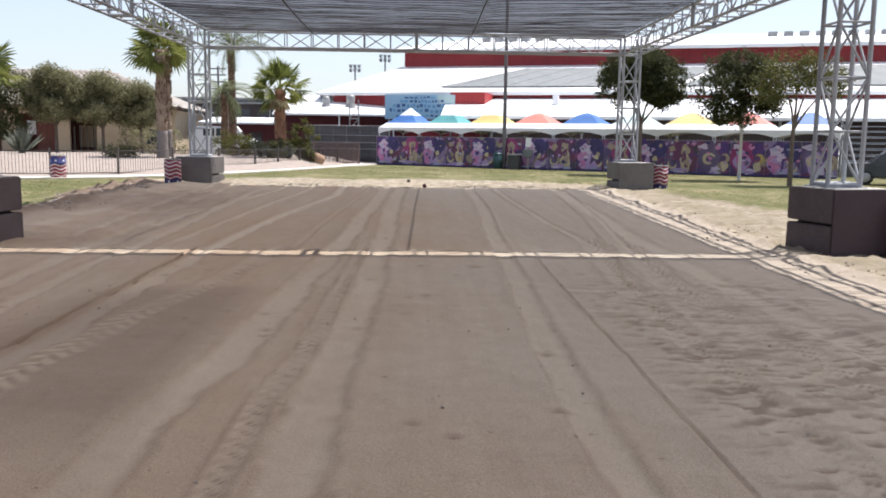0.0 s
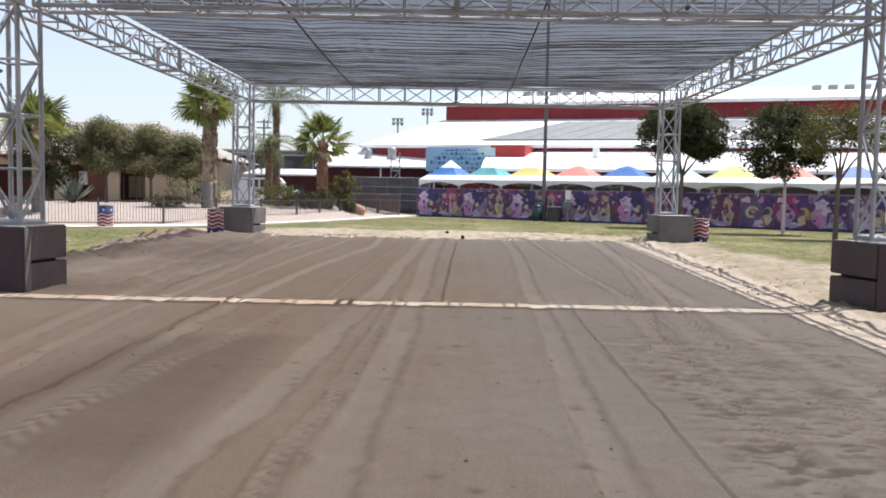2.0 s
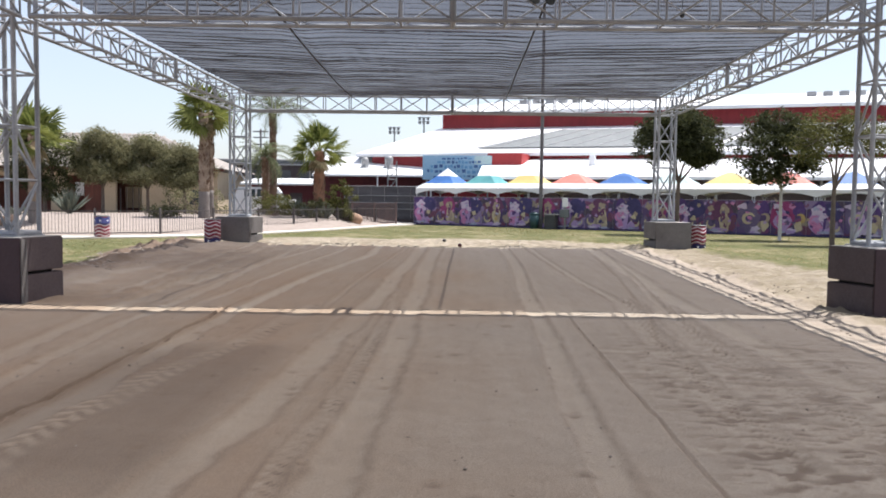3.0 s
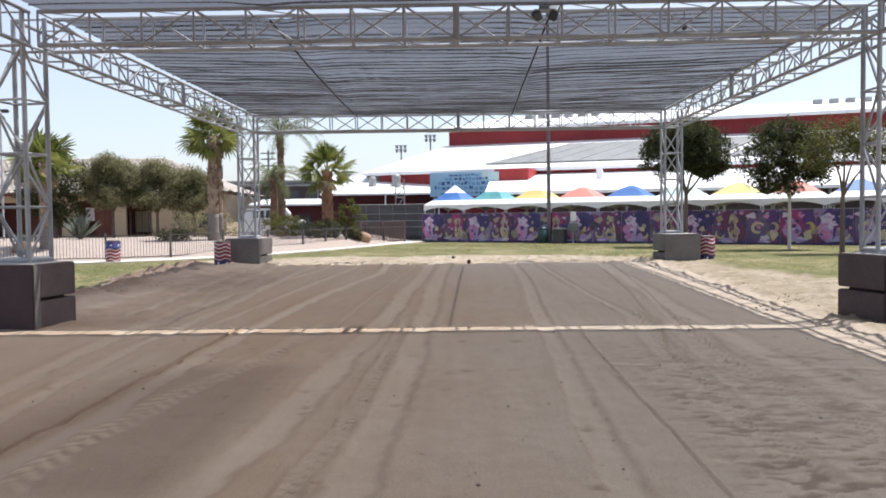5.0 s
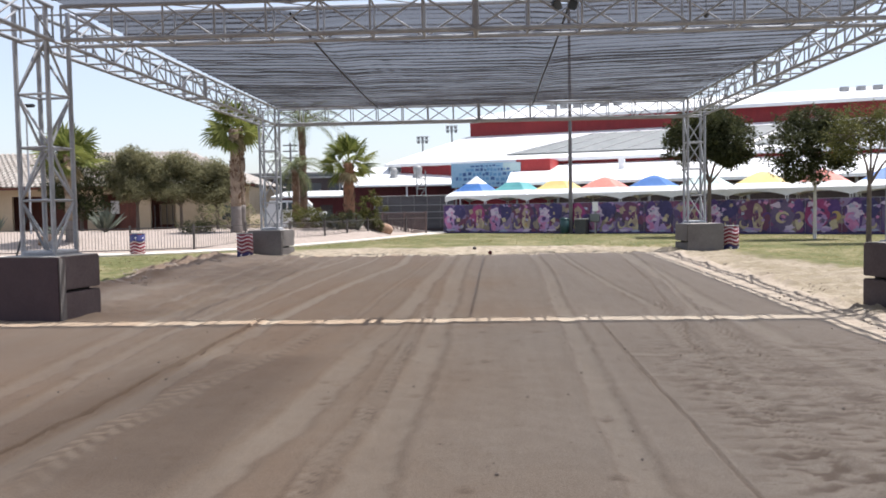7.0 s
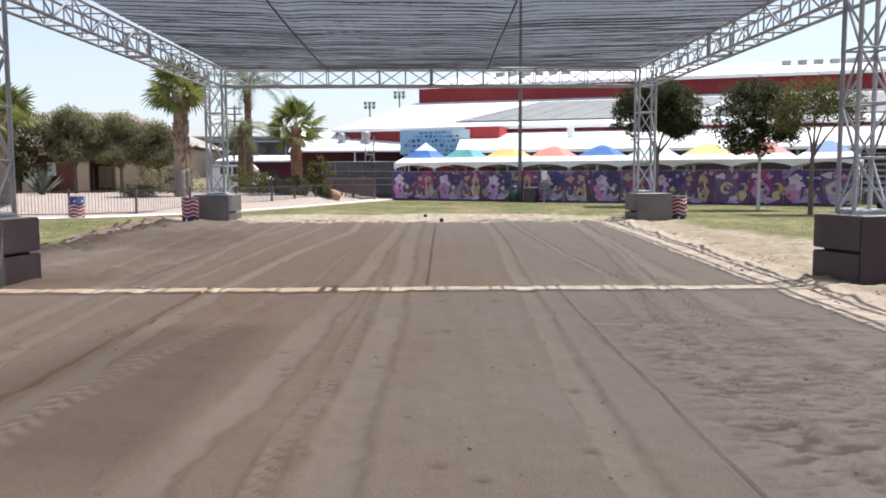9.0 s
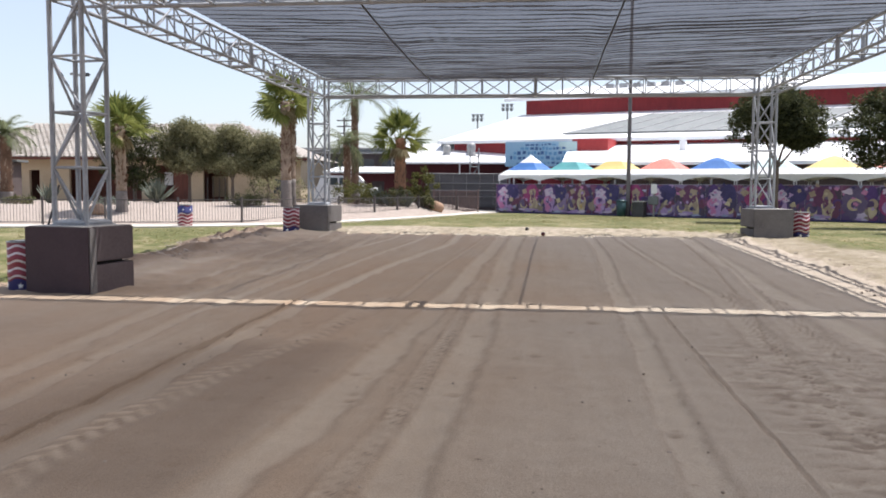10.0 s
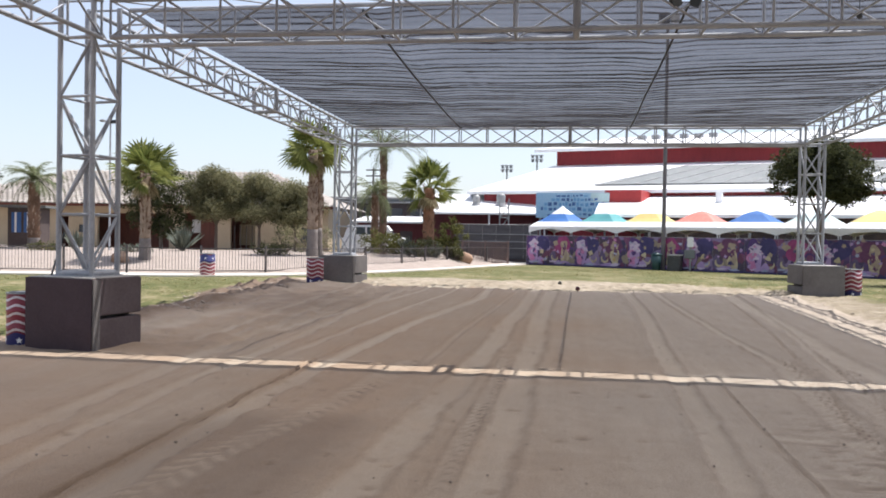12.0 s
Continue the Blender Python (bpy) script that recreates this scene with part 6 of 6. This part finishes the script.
# ---- vehicles and bleachers ----
def vehicle(x, y, z, turn, name, body, label, cat, length=4.6, height=1.75, width=1.85, sill=0.58, nose=0.28):
    ob = thing(name, (x, y, z), turn, label, cat)
    h0 = 0.35
    waist = height * sill
    sec = [(-length / 2, h0, waist * 0.92), (-length / 2 + 0.15, h0, waist), (-length * 0.16, h0, waist * 1.04), (length / 2 - 0.1, h0, waist * 1.0), (length / 2, h0, waist * 0.85)]
    bm = bmesh.new()
    rows = [[bm.verts.new((x_, s * width / 2 * q, zz)) for s, zz, q in ((-1, lo, 1), (-1, hi, 0.96), (1, hi, 0.96), (1, lo, 1))] for x_, lo, hi in sec]
    for a, b in zip(rows, rows[1:]):
        for k in range(4):
            bm.faces.new((a[k], a[(k + 1) % 4], b[(k + 1) % 4], b[k]))
    bm.faces.new(rows[0][::-1])
    bm.faces.new(rows[-1])
    bmesh.ops.bevel(bm, geom=list(bm.edges), offset=0.05, segments=2, affect="EDGES")
    part("body", bm, body, ob)
    vs = []
    for x_, w_, zz in ((-length * nose, 0.46, waist * 1.02), (-length * (nose - 0.16), 0.4, height), (length * 0.4, 0.4, height), (length * 0.47, 0.46, waist)):
        vs += [(x_, -width * w_, zz), (x_, width * w_, zz)]
    part("cabin", faces_bm(vs, [(0, 1, 3, 2), (2, 3, 5, 4), (4, 5, 7, 6), (0, 2, 4, 6), (1, 7, 5, 3)]), body, ob)
    for s in (-1, 1):
        for a, b in ((0.16 - nose, 0.1), (0.13, 0.3)):
            part("window", box((length * a, s * width * 0.44 - 0.015, waist * 1.12), (length * b, s * width * 0.44 + 0.015, height * 0.93)), M["glass"], ob)
    part("windscreen", faces_bm([(-length * (nose - 0.005) - 0.01, -width * 0.41, waist * 1.06), (-length * (nose - 0.005) - 0.01, width * 0.41, waist * 1.06), (-length * (nose - 0.15) - 0.01, width * 0.37, height * 0.96), (-length * (nose - 0.15) - 0.01, -width * 0.37, height * 0.96)], [(0, 1, 2, 3)]), M["glass"], ob)
    for sx in (-0.31, 0.31):
        for s in (-1, 1):
            bm = lathe([(0.2, -0.11), (0.33, -0.1), (0.34, 0), (0.33, 0.1), (0.2, 0.11)], 18)
            w = part("wheel", bm, M["tyre"], ob)
            w.matrix_basis = pose(length * sx, s * width * 0.44, 0.34, 90, 0, 0)
            part("rim", lathe([(0.05, -0.115), (0.2, -0.118), (0.21, 0.118), (0.05, 0.115)], 14), M["grey_metal"], w)


vehicle(-14.0, 63.0, foot(-14.0, 63.0) + 0.03, 186, "white_van", M["white"], "white van parked behind the palms", "van", 4.6, 2.35, 1.95, 0.62, 0.36)
vehicle(21.3, 36.4, 0.25, -25, "dark_car", M["dark_metal"], "dark car parked beside the tents", "car", 4.8, 1.6)
kiosk = thing("ticket_kiosk", (-34.9, 53.0, foot(-34.9, 53.0)), 15, "small dark kiosk with bright blue and white windows", "kiosk")
part("body", box((-1.0, -0.9, 0), (1.0, 0.9, 2.6), 0.03), M["dark_wall"], kiosk)
for x in (-0.75, 0.0):
    pane = part("window", box((x, -0.95, 1.0), (x + 0.6, -0.903, 2.3), 0.01), M["sign_ink"], kiosk)
    part("window_bar", box((x + 0.2, -0.965, 1.0), (x + 0.32, -0.952, 2.3)), M["white"], pane)
part("roof", box((-1.4, -1.1, 2.6), (1.4, 1.1, 2.75), 0.03), M["grey_roof"], kiosk)

bleach = thing("bleacher", (22.3, 44.2, 0.25), -28, "aluminium bleacher with stacked bench rows", "bleacher")
for k in range(8):
    part("bench", box((0, 0.7 * k, 0.45 + 0.33 * k), (9, 0.7 * k + 0.28, 0.5 + 0.33 * k), 0.008), M["steel"], bleach)
    part("footboard", box((0, 0.7 * k + 0.3, 0.2 + 0.33 * k), (9, 0.7 * k + 0.6, 0.24 + 0.33 * k), 0.008), M["steel"], bleach)
for x in (0.1, 3, 6, 8.9):
    bar(bleach, "brace", (x, 0, 0.4), (x, 5.2, 2.85), 0.03, M["grey_metal"])
    bar(bleach, "leg", (x, 5.2, -0.05), (x, 5.2, 2.85), 0.03, M["grey_metal"])
    bar(bleach, "leg", (x, 0.1, -0.05), (x, 0.1, 0.45), 0.03, M["grey_metal"])


# ---- loose grass and clods ----
def scatter_grass():
    rs = np.random.RandomState(4)
    n = 130000
    x, y = rs.uniform(-30, 24, n), rs.uniform(16.5, 52, n)
    n1 = grid_noise(x, y, 2.6, 1)
    right = (x > 9.6 + np.clip(28 - y, 0, 12) * 0.25 + 0.8 * (n1 - 0.5))
    far = y > np.interp(x, [-9, -6, 3, 6.5, 9, 12], [35.2, 37.2, 37.4, 34.2, 32.6, 27.6])
    left = x < -11.0
    front = (y < walk_y(x) - 0.1) | (x > -2.2)
    fence_y = 56.0 + (x + 2.5) * (41.8 - 56.0) / 23.7
    keep = (right | far | left) & front & (y < fence_y - 0.15) & (rs.rand(n) < 0.35 + 0.9 * grid_noise(x, y, 1.1, 5))
    x, y = x[keep], y[keep]
    m = len(x)
    h, a = rs.uniform(0.02, 0.05, m), rs.uniform(0, 6.28, m)
    w = rs.uniform(0.012, 0.03, m)
    z = rise(y) - 0.01
    lx, ly = rs.normal(0, 0.03, m), rs.normal(0, 0.03, m)
    v = np.stack([np.stack([x - w * np.cos(a), y - w * np.sin(a), z], -1), np.stack([x + w * np.cos(a), y + w * np.sin(a), z], -1), np.stack([x + lx, y + ly, z + h], -1)], 1).reshape(-1, 3)
    f = np.arange(3 * m).reshape(-1, 3)
    me = bpy.data.meshes.new("lawn_grass")
    me.from_pydata(v.tolist(), [], f.tolist())
    me.materials.append(M["blade"])
    tagged(new("lawn_grass", me), "short patchy green and straw-coloured lawn grass", "grass", kind="stuff")


scatter_grass()


def scatter_clods():
    rr = random.Random(9)
    base = bmesh.new()
    bmesh.ops.create_icosphere(base, subdivisions=1, radius=1)
    ico_v = [v.co.copy() for v in base.verts]
    ico_f = [[v.index for v in f.verts] for f in base.faces]
    base.free()
    verts, faces = [], []

    def put(x, y, r, up=0.0):
        k = len(verts)
        z = float(rise(y)) + up
        for v in ico_v:
            s = r * rr.uniform(0.7, 1.2)
            verts.append((x + v.x * s, y + v.y * s, z + v.z * s * 0.7))
        faces.extend([[k + q for q in f] for f in ico_f])

    for _ in range(900):
        y = rr.uniform(9, 31)
        put(6.9 + 0.25 * math.sin(y * 1.7) + rr.gauss(0, 0.3), y, rr.uniform(0.01, 0.035))
    for _ in range(2400):
        y = rr.uniform(20.5, 32)
        dx = rr.gauss(0, 0.42)
        put(-9.25 - 0.05 * (y - 17) + 0.25 * math.sin(y * 0.9) + dx, y, rr.uniform(0.015, 0.05), 0.1 * math.exp(-(dx / 0.48) ** 2))
    for _ in range(260):
        put(rr.uniform(-5, 6), rr.uniform(3.5, 20), rr.uniform(0.006, 0.02))
    me = bpy.data.meshes.new("dirt_clods")
    me.from_pydata(verts, [], faces)
    me.materials.append(M["clod"])
    tagged(new("dirt_clods", me), "loose clods of brown earth along the arena edges", "dirt", kind="stuff")


scatter_clods()
